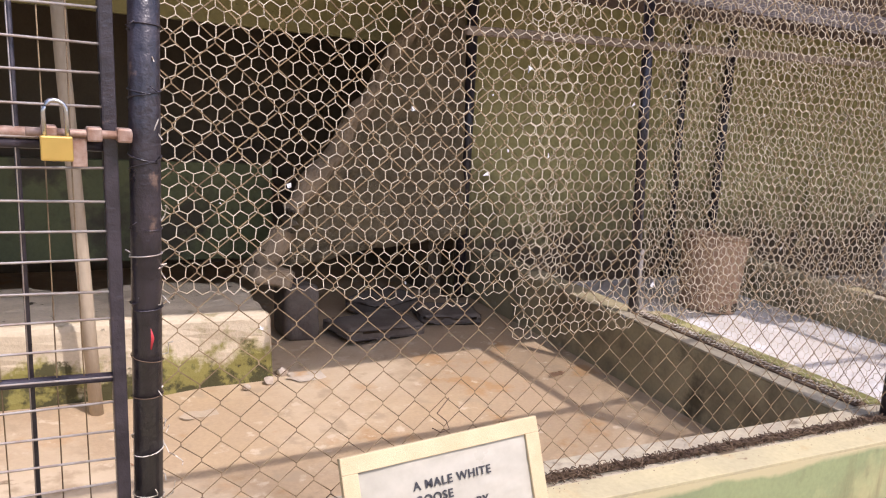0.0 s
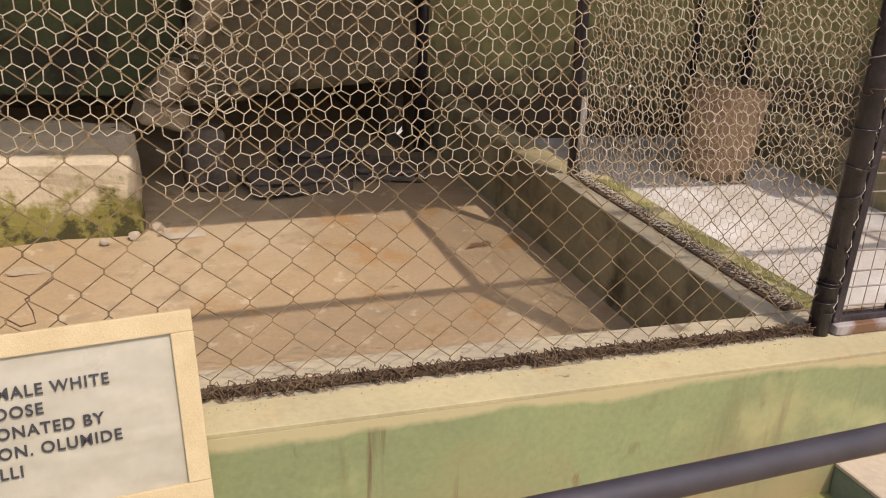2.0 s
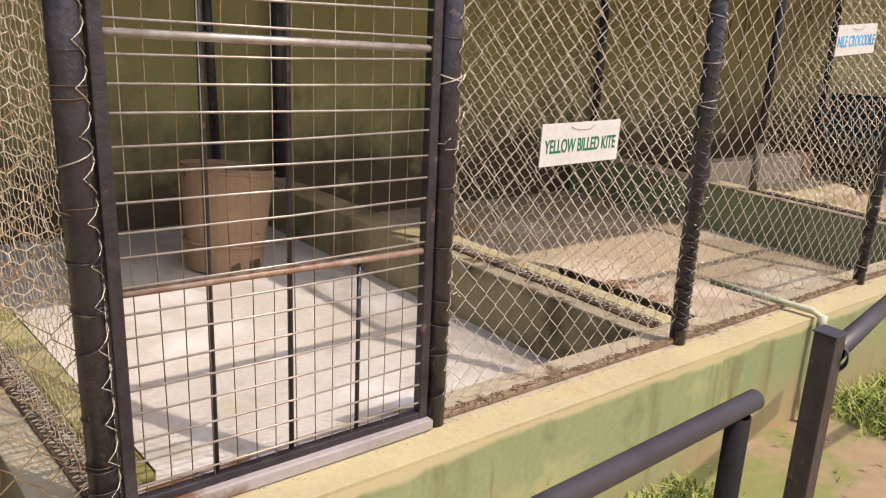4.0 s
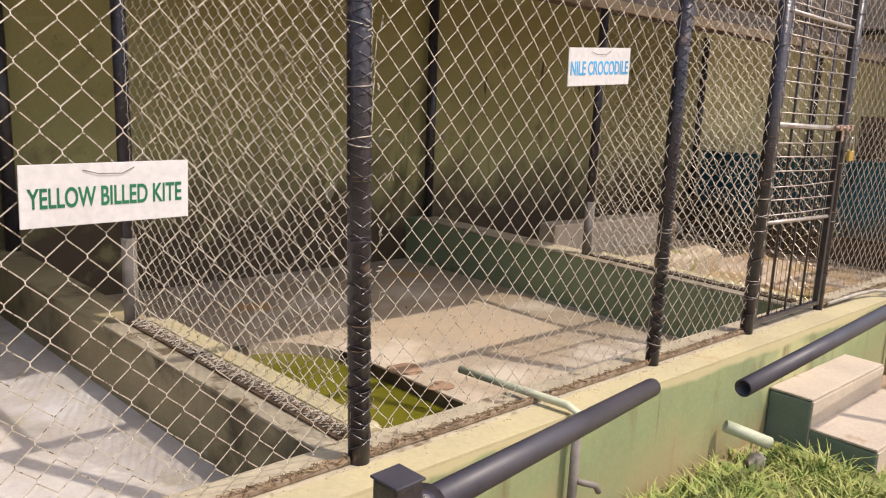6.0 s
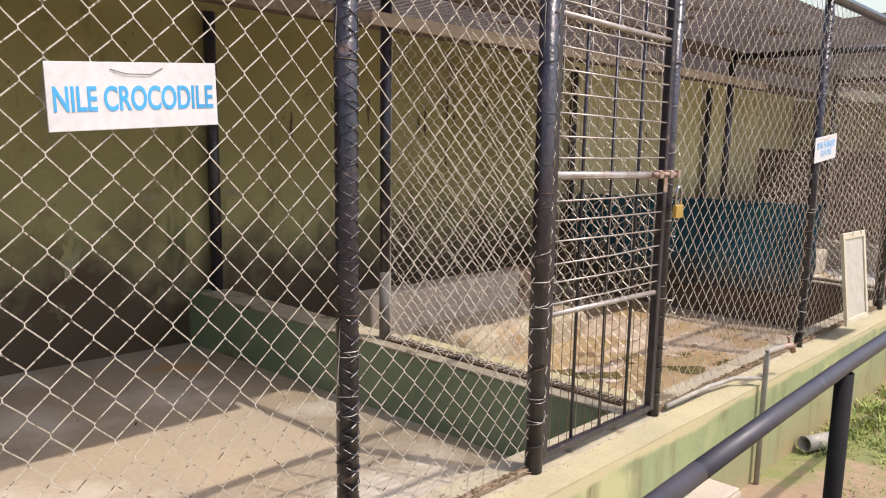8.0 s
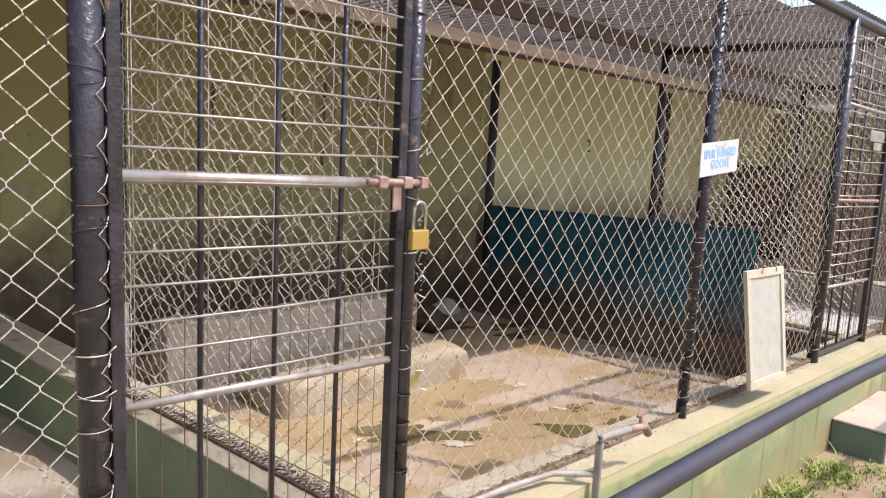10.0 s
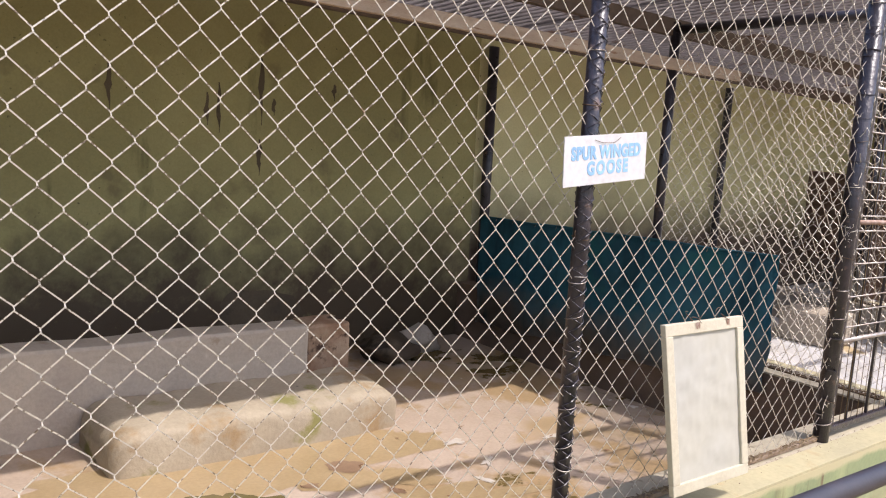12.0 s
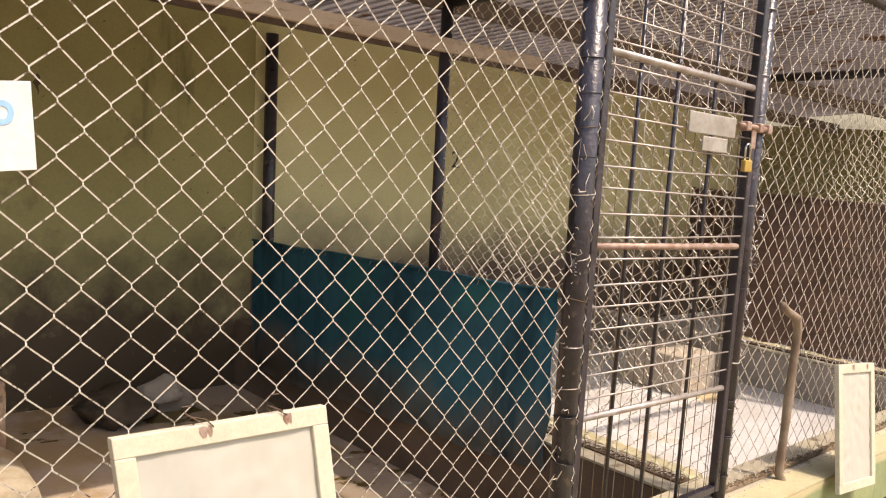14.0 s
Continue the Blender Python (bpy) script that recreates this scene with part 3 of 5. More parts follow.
# back wall, with the dark shelter opening in the first enclosure
structure(part("wall_back_far", block((PARTITIONS["DE"], BACK, -0.1), (X_END, BACK + 0.16, 2.18), 0), LIT_OLIVE), "olive back wall coloured paler for its stronger light, with a dirty foot", "wall")
bm = block((-2.2, BACK, -0.1), (PARTITIONS["DE"] - 0.001, BACK + 0.16, 2.18), 0)
block((X_BEG, BACK, 1.75), (-2.2, BACK + 0.16, 2.18), 0, bm=bm)
block((X_BEG, BACK, -0.4), (-6.6, BACK + 0.16, 1.75), 0, bm=bm)
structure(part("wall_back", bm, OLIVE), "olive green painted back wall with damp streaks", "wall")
# the shade inside the opening is put into the lining colour
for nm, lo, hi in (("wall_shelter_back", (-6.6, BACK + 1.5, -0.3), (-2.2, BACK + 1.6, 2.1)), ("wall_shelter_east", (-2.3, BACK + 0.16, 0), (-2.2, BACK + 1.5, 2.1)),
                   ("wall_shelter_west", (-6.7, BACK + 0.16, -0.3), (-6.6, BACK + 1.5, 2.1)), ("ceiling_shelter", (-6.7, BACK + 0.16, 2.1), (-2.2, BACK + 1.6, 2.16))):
    structure(part(nm, block(lo, hi, 0), RECESS_SHADE), "shelter lining coloured dark for the recess shade", "ceiling" if nm.startswith("ceil") else "wall")
bm = block((-6.6, BACK - 0.02, 0.42), (-3.45, BACK + 0.03, 0.98), 0.006)
part("shelter_board", bm, SHELTER_GREEN)
tagged(bpy.data.objects["shelter_board"], "green painted board across the shelter opening", "board", "", "structure")
for x0, x1, nm in ((X_BEG - 0.15, X_BEG, "wall_west"), (X_END, X_END + 0.15, "wall_east")):
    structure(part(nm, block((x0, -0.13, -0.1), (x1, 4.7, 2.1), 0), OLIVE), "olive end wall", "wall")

# roof: corrugated sheets on purlins, high in front
bm = bmesh.new()
Y0, Z0, Y1, Z1 = 0.80, 2.42, 4.75, 2.02
n = int((X_END - X_BEG + 0.6) / 0.019)
rows = []
for i in range(n + 1):
    x = X_BEG - 0.3 + i * 0.019
    dz = 0.005 * math.sin(x * 2 * math.pi / 0.076)
    y0 = 1.02 if x < -3.25 else 0.80 if x < 0 else 0.56 if x < 3 else 0.66 if x < 7 else 0.35
    z0 = Z0 + (Z1 - Z0) * (y0 - Y0) / (Y1 - Y0)
    rows.append([bm.verts.new((x, y, z + dz)) for y, z in ((y0, z0), (Y1, Z1))])
for a, b in zip(rows, rows[1:]):
    bm.faces.new((a[0], b[0], b[1], a[1]))
bmesh.ops.solidify(bm, geom=bm.faces[:], thickness=0.002)
structure(part("ceiling", bm, ROOF, smooth=True), "corrugated grey roof sheets seen from below", "roof")
for y in (1.40, 2.2):
    z = Z0 + (Z1 - Z0) * (y - Y0) / (Y1 - Y0) - 0.17
    structure(part("purlin", block((X_BEG, y + 0.06, z - 0.06), (X_END, y + 0.11, z + 0.03), 0.003), RAFTER), "dark timber purlin", "purlin")
bm = block((2.86, MID - 0.045, 1.945), (7.55, MID - 0.012, 2.005), 0.004, 0.004, 8)
structure(part("wall_plate", bm, PLANK), "pale weathered timber plate along the middle posts", "beam")
bm = block((0.02, MID - 0.043, 1.935), (2.857, MID - 0.014, 2.0), 0.004, 0.004, 8)
structure(part("wall_plate", bm, KNOTTY), "dark brown timber plate along the middle posts", "beam")
bm = block((-3.1, MID - 0.043, 1.775), (0.017, MID - 0.014, 1.815), 0.004, 0.004, 8)
for v in bm.verts:
    v.co.z += 0.03 * (v.co.x + 2.3)
structure(part("wall_plate", bm, KNOTTY), "dark brown timber plate along the middle posts", "beam")


# ---- posts ----
def net_wrap(x, y, z0, z1, r, lean, pole, both=True):
    """The chain link drawn round the front of a post."""
    paths = []
    for side in ((1, -1) if both else (1,)):
        pts, k, z = [], 0, z0 + 0.05
        ends = (-2.9, -0.2) if both else (-1.5, 0.1)
        while z < z1 - 0.05:
            a, b = (ends[0], ends[1]) if (k % 2) == (side > 0) else (ends[1], ends[0])
            for f in (0.0, 0.35, 0.7):
                c = a + (b - a) * f
                wob = noise.noise(Vector((x * 3, z * 9, side))) * 0.012
                pts.append((x + lean * (z - z0) / (z1 - z0) + (r + 0.0035) * math.cos(c), y + (r + 0.0035) * math.sin(c), z + 0.0405 * f + wob))
            z += 0.0405
            k += 1
        paths.append(pts)
    tubes("net_wrap", paths, 0.0016 if both else 0.0012, BLACK if both else GALV, pole, "chain link drawn round the post", sides=4, smooth=False)


def post(x, y, z0, z1, r, label, lean=0.0, ties=True, foot=False, wrap=0):
    t = thing("steel_post", (x, y, z0), label, "post", "posts of the cage row")
    pole = hollow_tube("pole", (x, y, z0), (x + lean, y, z1), r, BLACK, t)
    if foot:
        hollow_tube("foot_sleeve", (x, y, z0), (x, y, z0 + 0.34), r + 0.0015, SLEEVE, pole, "bare grey sleeve at the foot")
    if ties:
        rng = random.Random(int(x * 100))
        z = z0 + 0.08
        while z < z1 - 0.1:
            tilt, ph, turns = rng.uniform(-0.022, 0.022), rng.uniform(0, 6.28), rng.choice((13, 15, 15, 24))
            c = [(x + lean * (z - z0) / (z1 - z0) + (r + 0.002) * math.cos(a + ph), y + (r + 0.002) * math.sin(a + ph), z + tilt * math.sin(a * 0.5 + x) + 0.0015 * a) for a in [k * 0.45 for k in range(turns)]]
            e = Vector(c[-1])
            c += [e + Vector((rng.uniform(-0.008, 0.012), rng.uniform(-0.008, 0.0), 0.006)), e + Vector((rng.uniform(-0.014, 0.02), rng.uniform(-0.012, 0.0), 0.016))]
            tubes("wire_tie", [c], rng.choice((0.0010, 0.0013, 0.0016)), rng.choice((GALV, BAR, BLACK, BLACK, RUSTWIRE)), pole, "twisted wire tie", sides=4)
            z += rng.uniform(0.06, 0.16)
    if wrap:
        net_wrap(x, y, z0, z1, r, lean, pole, wrap > 1)
    return t


FRONT_TOP = 2.22
for x, r, lean, wrap in ((-4.668, 0.031, 0.035, 0), (-2.02, 0.029, 0.0, 1), (-1.152, 0.029, 0.0, 1), (-0.025, 0.029, -0.035, 2), (1.408, 0.026, 0.0, 2), (2.186, 0.028, 0.0, 1),
                         (2.975, 0.022, 0.0, 0), (4.574, 0.022, 0.008, 2), (6.080, 0.030, -0.01, 1), (6.935, 0.022, 0.0, 1), (9.6, 0.03, 0, 2), (11.2, 0.03, 0, 0), (12.95, 0.03, 0, 0)):
    post(x, 0.0, KERB, FRONT_TOP, r, "black painted steel post with wire ties on the kerb", lean, wrap=wrap)
for x in PARTITIONS.values():
    post(x, MID, KERB, 2.2, 0.027, "black steel post with grey foot on a divider kerb", -0.09 if x < -1 else 0.0, False, True)
    back_x = x - 0.17 if x < -1 else x + 0.35 if x > 9 else x + 0.07
    post(back_x, BACK - 0.06, 0.15, 2.1, 0.036, "dark steel post standing at the back wall", 0.0, False)
post(-0.30, BACK - 0.05, FLOOR["B"], 2.1, 0.026, "dark steel post standing at the back wall", -0.05, False)
t = thing("top_rail", (2.5, 0, FRONT_TOP), "dark steel rail along the tops of the front posts", "rail", "", "structure")
tubes("rail_pipe", [[(X_BEG, 0, FRONT_TOP), (X_END, 0, FRONT_TOP)]], 0.026, BLACK, t)
for x in PARTITIONS.values():
    tubes("rail_pipe", [[(x, 0, FRONT_TOP), (x, MID, 2.16)]], 0.026, BLACK, t)

# red dab on the first post
dab = tubes("paint_dab", [[(-4.655, -0.0285, 1.00), (-4.652, -0.0272, 0.975), (-4.656, -0.0285, 0.95)]], [0.002, 0.005, 0.003], REDPAINT, bpy.data.objects["steel_post"], "smear of red paint", sides=6)


# ---- net panels ----
def panel(x0, x1, label, wire=None, edge=None, knot=None, pitch=0.078, rise=0.0805, lean=0.0):
    t = thing("fence_panel", ((x0 + x1) / 2, 0, KERB), label, "wire fence", "front fence panels")
    chain_link((x0 - 0.035, 0, 0), (1, 0, 0), x1 - x0 + 0.07, KERB + 0.03, FRONT_TOP, t, pitch, rise, material=wire,
               knot=knot and (knot[0] - x0 + 0.035, knot[1]), lean=lean)
    b = block((x0, -0.004, KERB + 0.001), (x1, 0.020, KERB + 0.017), 0.003)
    part("bottom_angle", b, edge or KNOTTY, t, "rusty angle iron at the foot")
    if edge:
        tangle("net_edge", (x0, -0.004, KERB), (x1, -0.004, KERB), edge, t, int(x0 * 31), height=0.028, width=0.046, step=0.013, r=0.0016, label="tangled rusty net edge", strands=11)
    else:
        tangle("net_edge", (x0, 0.004, KERB + 0.002), (x1, 0.004, KERB + 0.002), DULLWIRE, t, int(x0 * 31), height=0.021, width=0.030, step=0.015, r=0.0015, label="brown knotted net edge", strands=7)
    return t


pa = panel(-4.636, -2.05, "wire fence panel with chain link and hexagonal netting", DULLWIRE, RUSTWIRE, knot=(-3.5193, 0.7117), pitch=0.0895, rise=0.0885)
hex_net((-4.64, 0.014, 0), (1, 0, 0), 1.10, 0.98, FRONT_TOP, pa, seed=0.3, label="galvanised hexagonal netting", ragged=0.06)
hex_net((-3.70, 0.018, 0), (1, 0, 0), 1.68, 0.84, FRONT_TOP, pa, seed=2.1, label="galvanised hexagonal netting", ragged=0.05)
panel(-1.122, -0.055, "chain link fence panel between black posts", knot=(-1.0487, 1.4343), pitch=0.0774, rise=0.0802, lean=0.0012)
panel(0.005, 1.382, "chain link fence panel between black posts", knot=(0.3949, 1.4681), pitch=0.0778, rise=0.0806, lean=0.0042)
panel(1.435, 2.158, "chain link fence panel between black posts", knot=(1.6234, 1.6287), pitch=0.0769, rise=0.0776, lean=-0.0011)
panel(2.998, 4.55, "chain link fence panel between black posts", knot=(3.6161, 1.5804), pitch=0.0772, rise=0.0796, lean=0.0004)
panel(4.60, 6.05, "chain link fence panel between black posts", knot=(4.8138, 1.5397), pitch=0.0795, rise=0.0812, lean=0.0018)
panel(6.958, 9.57, "chain link fence panel between black posts")
panel(9.63, 11.17, "chain link fence panel between black posts")
panel(11.23, 12.92, "chain link fence panel between black posts")
panel(-8.0, -5.55, "chain link fence panel beside the first gate")

for key, x in PARTITIONS.items():
    t = thing("divider_net", (x, MID / 2, KERB), "hexagonal netting divider between two enclosures" if key == "AB" else "chain link divider between two enclosures", "wire fence", "divider nets")
    if key == "AB":
        hex_net((x, 0.03, 0), (0, 1, 0), MID - 0.05, KERB + 0.02, 2.18, t, seed=5.0)
    else:
        chain_link((x, 0.03, 0), (0, 1, 0), MID - 0.05, KERB + 0.02, 2.18, t, pitch=0.06, rise=0.06, r=0.0013)
    tangle("net_edge", (x, 0.13, KERB + 0.003), (x, MID, KERB + 0.003), RUSTWIRE, t, int(x * 17) + 3, height=0.014, width=0.022, step=0.02, r=0.0018, label="knotted dark net edge", strands=3)
    rng = random.Random(int(x * 7))
    loops = [[Vector((x - 0.020 + (0.028 if i % 2 else 0.0) + rng.uniform(-0.003, 0.003), 0.14 + 0.011 * i, KERB + 0.013 + rng.uniform(0, 0.006))) for i in range(int((MID - 0.16) / 0.011))]]
    loops += [[p + Vector((0.034, 0.004, -0.002)) for p in loops[0]]]
    tubes("lacing", loops, 0.0019, GALV, t, "galvanised lacing wire", sides=4, smooth=False)
    part("edge_strip", block((x - 0.026, 0.13, KERB + 0.003), (x + 0.044, MID, KERB + 0.010), 0.001), RUSTWIRE, t, "dark rusty strip")


# ---- gates ----
def padlock(x, y, z, s=1.0):
    """z is the top of the brass body."""
    t = thing("padlock", (x, y, z - 0.05 * s), "brass padlock with steel shackle hanging on the gate bolt", "padlock", "gate padlocks")
    w = 0.021 * s
    part("body", block((x - w, y - 0.008, z - 0.035 * s), (x + w, y + 0.008, z), 0.003), BRASS, t)
    arc = [(x - 0.7 * w, y, z - 0.004)] + [(x - 0.7 * w * math.cos(a), y, z + 0.034 * s + 0.7 * w * math.sin(a)) for a in [k * math.pi / 8 for k in range(9)]] + [(x + 0.7 * w, y, z - 0.004)]
    tubes("shackle", [arc], 0.0034 * s, STEEL, t, "chrome shackle", sides=8)
    return t


def gate(x0, x1, rails, rods, wires, low_rods, bolt_z, bolt_side, net=True, z0=KERB + 0.03, z1=2.18):
    """A framed gate: stiles, rails, rods, welded horizontal bars and a sliding bolt."""
    t = thing("metal_gate", ((x0 + x1) / 2, 0, z0), "black steel gate of welded rods with a sliding bolt", "gate", "cage gates")
    for x in (x0 + 0.014, x1 - 0.014):
        part("stile", block((x - 0.014, -0.014, z0), (x + 0.014, 0.014, z1), 0.004), BLACK, t)
    for z, thick, m in rails:
        tubes("rail", [[(x0 + 0.02, 0, z + 0.004), (x1 - 0.02, 0, z - 0.004)]], thick, m, t, sides=8)
    part("bottom_rail", block((x0, -0.012, z0), (x1, 0.012, z0 + 0.022), 0.003), BLACK, t)
    for x in rods:
        tubes("rod", [[(x, 0.006, z0 + 0.01), (x + 0.004, 0.006, z1)]], 0.0062, BLACK, t, sides=6)
    for x in low_rods:
        tubes("rod", [[(x, 0.006, z0 + 0.01), (x + 0.003, 0.006, rails[-1][0])]], 0.0055, BLACK, t, sides=6)
    lo, hi, step = wires
    z, k = lo, 0
    while z < hi:
        s = 0.004 * math.sin(k * 2.3)
        tubes("bar", [[(x0 + 0.01, -0.008, z + s), ((x0 + x1) / 2, -0.010, z + 0.5 * s - 0.002), (x1 - 0.01, -0.008, z - s)]], 0.0028, BAR, t, sides=5)
        z += step
        k += 1
    x, k = x0 + 0.05, 0
    while x < x1 - 0.04:
        s = 0.003 * math.sin(k * 1.9)
        tubes("fine_bar", [[(x + s, -0.004, z0 + 0.015), (x - s, -0.005, (z0 + z1) / 2), (x + s, -0.004, z1)]], 0.0014, DULLWIRE if k % 3 else BAR, t, sides=4)
        x += 0.051
        k += 1
    if net:
        chain_link((x0 + 0.03, 0.016, 0), (1, 0, 0), x1 - x0 - 0.06, z0 + 0.02 if net == "low" else rails[-1][0], z1, t, pitch=0.094, rise=0.086, r=0.0011)
    if bolt_z is None:
        return t
    xb = x1 - (0.075 if x1 < -3 else 0.05) if bolt_side > 0 else x0 + 0.05
    bolt = tubes("bolt", [[(xb - 0.09, -0.030, bolt_z), (xb + 0.10, -0.030, bolt_z)]], 0.0085, RUST, t, "rusty sliding bolt", sides=8)
    for dx in (-0.05, 0.03, 0.085):
        part("bolt_staple", block((xb + dx - 0.014, -0.042, bolt_z - 0.014), (xb + dx + 0.014, -0.012, bolt_z + 0.014), 0.004), RUST, bolt)
    part("hasp", block((xb - 0.012, -0.032, bolt_z - 0.065), (xb + 0.016, -0.027, bolt_z - 0.008), 0.002), RUST, bolt)
    return t


# sill under the second gate
structure(part("gate_sill", block((-1.985, -0.035, KERB + 0.001), (-1.175, 0.06, KERB + 0.032), 0.014, 0.003, 8), ROOF), "rounded grey concrete sill under a gate", "sill")

# gate of the first enclosure
gate(-5.55, -4.703, ((1.75, 0.011, BAR), (1.395, 0.012, RUST), (1.375, 0.010, BLACK), (0.89, 0.011, BLACK)), (-4.885, -5.1, -5.3), (0.52, 2.15, 0.062), (), 1.398, 1, False)
padlock(-4.818, -0.06, 1.395, 1.35)
gate(-1.985, -1.185, ((1.44, 0.009, BAR), (0.95, 0.009, RUST)), (-1.775, -1.585), (0.53, 2.15, 0.055), (-1.40,), None, 1, False)
gate(2.215, 2.952, ((1.84, 0.010, BAR), (1.37, 0.013, BAR), (0.94, 0.010, BAR)), (2.407, 2.586, 2.763), (0.98, 2.15, 0.064), (), 1.372, 1)
padlock(2.952, -0.06, 1.264, 1.35)
gate(6.112, 6.912, ((1.80, 0.011, BAR), (1.305, 0.010, RUST), (0.84, 0.010, BAR)), (6.29, 6.47, 6.672), (0.90, 2.15, 0.062), (), 1.675, 1)
part("latch_plate", block((6.50, -0.026, 1.632), (6.76, -0.020, 1.692), 0.003), PIPEGREY, bpy.data.objects["metal_gate.003"], "bare grey latch plate")
part("latch_plate", block((6.58, -0.026, 1.585), (6.72, -0.020, 1.628), 0.003), PIPEGREY, bpy.data.objects["metal_gate.003"], "bare grey latch plate")
padlock(6.78, -0.06, 1.572)


# ---- signs ----
def sign_plate(tl, tr, br, bl, y, body, ink, size, lines_at, label, bold=0.0, xscale=1.0):
    cx, cz = (tl[0] + br[0]) / 2, (tl[1] + br[1]) / 2
    ang = math.atan2(tr[1] - tl[1], tr[0] - tl[0])
    w, h = math.hypot(tr[0] - tl[0], tr[1] - tl[1]), math.hypot(tl[0] - bl[0], tl[1] - bl[1])
    base = pose(cx, y, cz, 90, 0, 0) @ pose(0, 0, 0, 0, 0, math.degrees(ang))
    t = thing("sign", (cx, y, cz - h / 2), label, "sign")
    bm = block((-w / 2, -h / 2, -0.0015), (w / 2, h / 2, 0.0015), 0.0006)
    bm.transform(base)
    plate = part("plate", bm, PLATE, t)
    for (dx, dz, s, spread), line in zip(lines_at, body):
        text_mesh("lettering", line, s, base @ Matrix.Translation((dx, dz, 0.0017)), ink, plate, "CENTER", bold, xscale, spread)
    c = [base @ Vector(v) for v in ((-0.05, h / 2 - 0.012, 0.003), (-0.02, h / 2 - 0.02, 0.004), (0.025, h / 2 - 0.021, 0.004), (0.05, h / 2 - 0.010, 0.003))]
    tubes("wire_hanger", [c], 0.0007, RUSTWIRE, plate, sides=4)
    return t


SLOPE[0] = 0.0
sign_plate((-0.826, 1.290), (-0.498, 1.281), (-0.502, 1.166), (-0.826, 1.174), -0.014, ("YELLOW BILLED KITE",), INKGREEN, 0, ((0, -0.022, 0.052, 1.0),),
           "white sign with green lettering wired to the fence", 0.0009, 0.60)
sign_plate((0.744, 1.545), (1.066, 1.553), (1.064, 1.435), (0.746, 1.431), -0.014, ("NILE CROCODILE",), INKBLUE, 0, ((0, -0.024, 0.058, 1.0),),
           "white sign with blue lettering wired to the fence", 0.0011, 0.66)
sign_plate((4.448, 1.319), (4.767, 1.336), (4.776, 1.214), (4.454, 1.195), -0.034, ("SPUR WINGED", "GOOSE"), INKPALE, 0, ((0, 0.004, 0.044, 1.08), (0.005, -0.036, 0.046, 1.32)),
           "white sign with faded blue lettering wired to a post", 0.0022, 0.87)


def framed_board(m, w, h, bar, wood, board, label, category):
    """A board in a mitred wooden frame; m places its lower middle, x along and y up the board."""
    t = thing("framed_notice", m.translation, label, category)
    for nm, lo, hi in (("top_bar", (-w / 2, h - bar, -0.008), (w / 2, h, 0.010)), ("bottom_bar", (-w / 2, 0, -0.008), (w / 2, bar, 0.0095)),
                       ("side_bar", (-w / 2, bar, -0.008), (-w / 2 + bar, h - bar, 0.0105)), ("side_bar", (w / 2 - bar, bar, -0.008), (w / 2, h - bar, 0.0105))):
        bm = block(lo, hi, 0.002)
        bm.transform(m)
        part(nm, bm, wood, t)
    if wood == FRAMECREAM:
        for sx, sw in ((-0.12 * w, 0.007), (-0.09 * w, 0.004), (0.28 * w, 0.006), (0.30 * w, 0.003)):
            bm = bmesh.new()
            vs = [bm.verts.new((sx + sw * (1 + 0.5 * math.sin(k * 2.3)) * math.cos(k * 0.785), h - 0.012 + 0.011 * (1 + 0.4 * math.sin(k * 3.1)) * math.sin(k * 0.785), 0.0112)) for k in range(8)]
            bm.faces.new(vs)
            bm.transform(m)
            part("nail_stain", bm, RUST, t, "brown nail stain")
    bm = bmesh.new()
    nx, ny = 40, 30
    vs = [[bm.verts.new((-w / 2 + bar * 0.8 + (w - 1.6 * bar) * i / nx, bar * 0.8 + (h - 1.6 * bar) * j / ny,
                         0.002 + 0.0026 * noise.noise(Vector((i * 0.13, j * 0.5, w * 9))) + 0.0015 * noise.noise(Vector((i * 0.36, j * 1.0, w * 5))))) for j in range(ny + 1)] for i in range(nx + 1)]
    for i in range(nx):
        for j in range(ny):
            bm.faces.new((vs[i][j], vs[i + 1][j], vs[i + 1][j + 1], vs[i][j + 1]))
    bm.transform(m)
    return t, part("sheet", bm, board, t, smooth=True)


SIGN_A = pose(-3.957, -0.200, 0.515, 70, 0, 0) @ pose(0, 0, 0, 0, 0, 1.5)
fa, fsheet = framed_board(SIGN_A, 0.562, 0.374, 0.042, FRAMEWOOD, PAPER, "paper notice in a pale wooden frame wired to the fence", "notice")
for i, line in enumerate(("A MALE WHITE", "GOOSE", "DONATED BY", "HON. OLUMIDE", "ALLI")):
    text_mesh("lettering", line, 0.0295, SIGN_A @ Matrix.Translation((-0.100, 0.258 - 0.0360 * i, 0.0054)), INK, fsheet, "LEFT", 0.0005, 1.0, 1.14)
hook = [SIGN_A @ Vector(v) for v in ((-0.03, 0.40, 0.012), (-0.01, 0.385, 0.016), (0.015, 0.388, 0.016), (0.012, 0.41, 0.012), (0.0, 0.43, -0.01), (0.05, 0.46, -0.03))]
tubes("wire_hook", [hook], 0.0016, RUSTWIRE, fa, "bent wire hook", sides=5)
RACK = Matrix(((1, -0.15, 0, 0), (0, 1, 0, 0), (0, 0, 1, 0), (0, 0, 0, 1)))   # its joints have slipped out of square
BOARD_D = pose(5.105, -0.133, 0.292, 84, 0, 0) @ pose(0, 0, 0, 0, 0, -3.0) @ RACK
fb, _ = framed_board(BOARD_D, 0.395, 0.505, 0.034, FRAMECREAM, BOARD, "faded board in a cream wooden frame leaning on the fence", "notice")
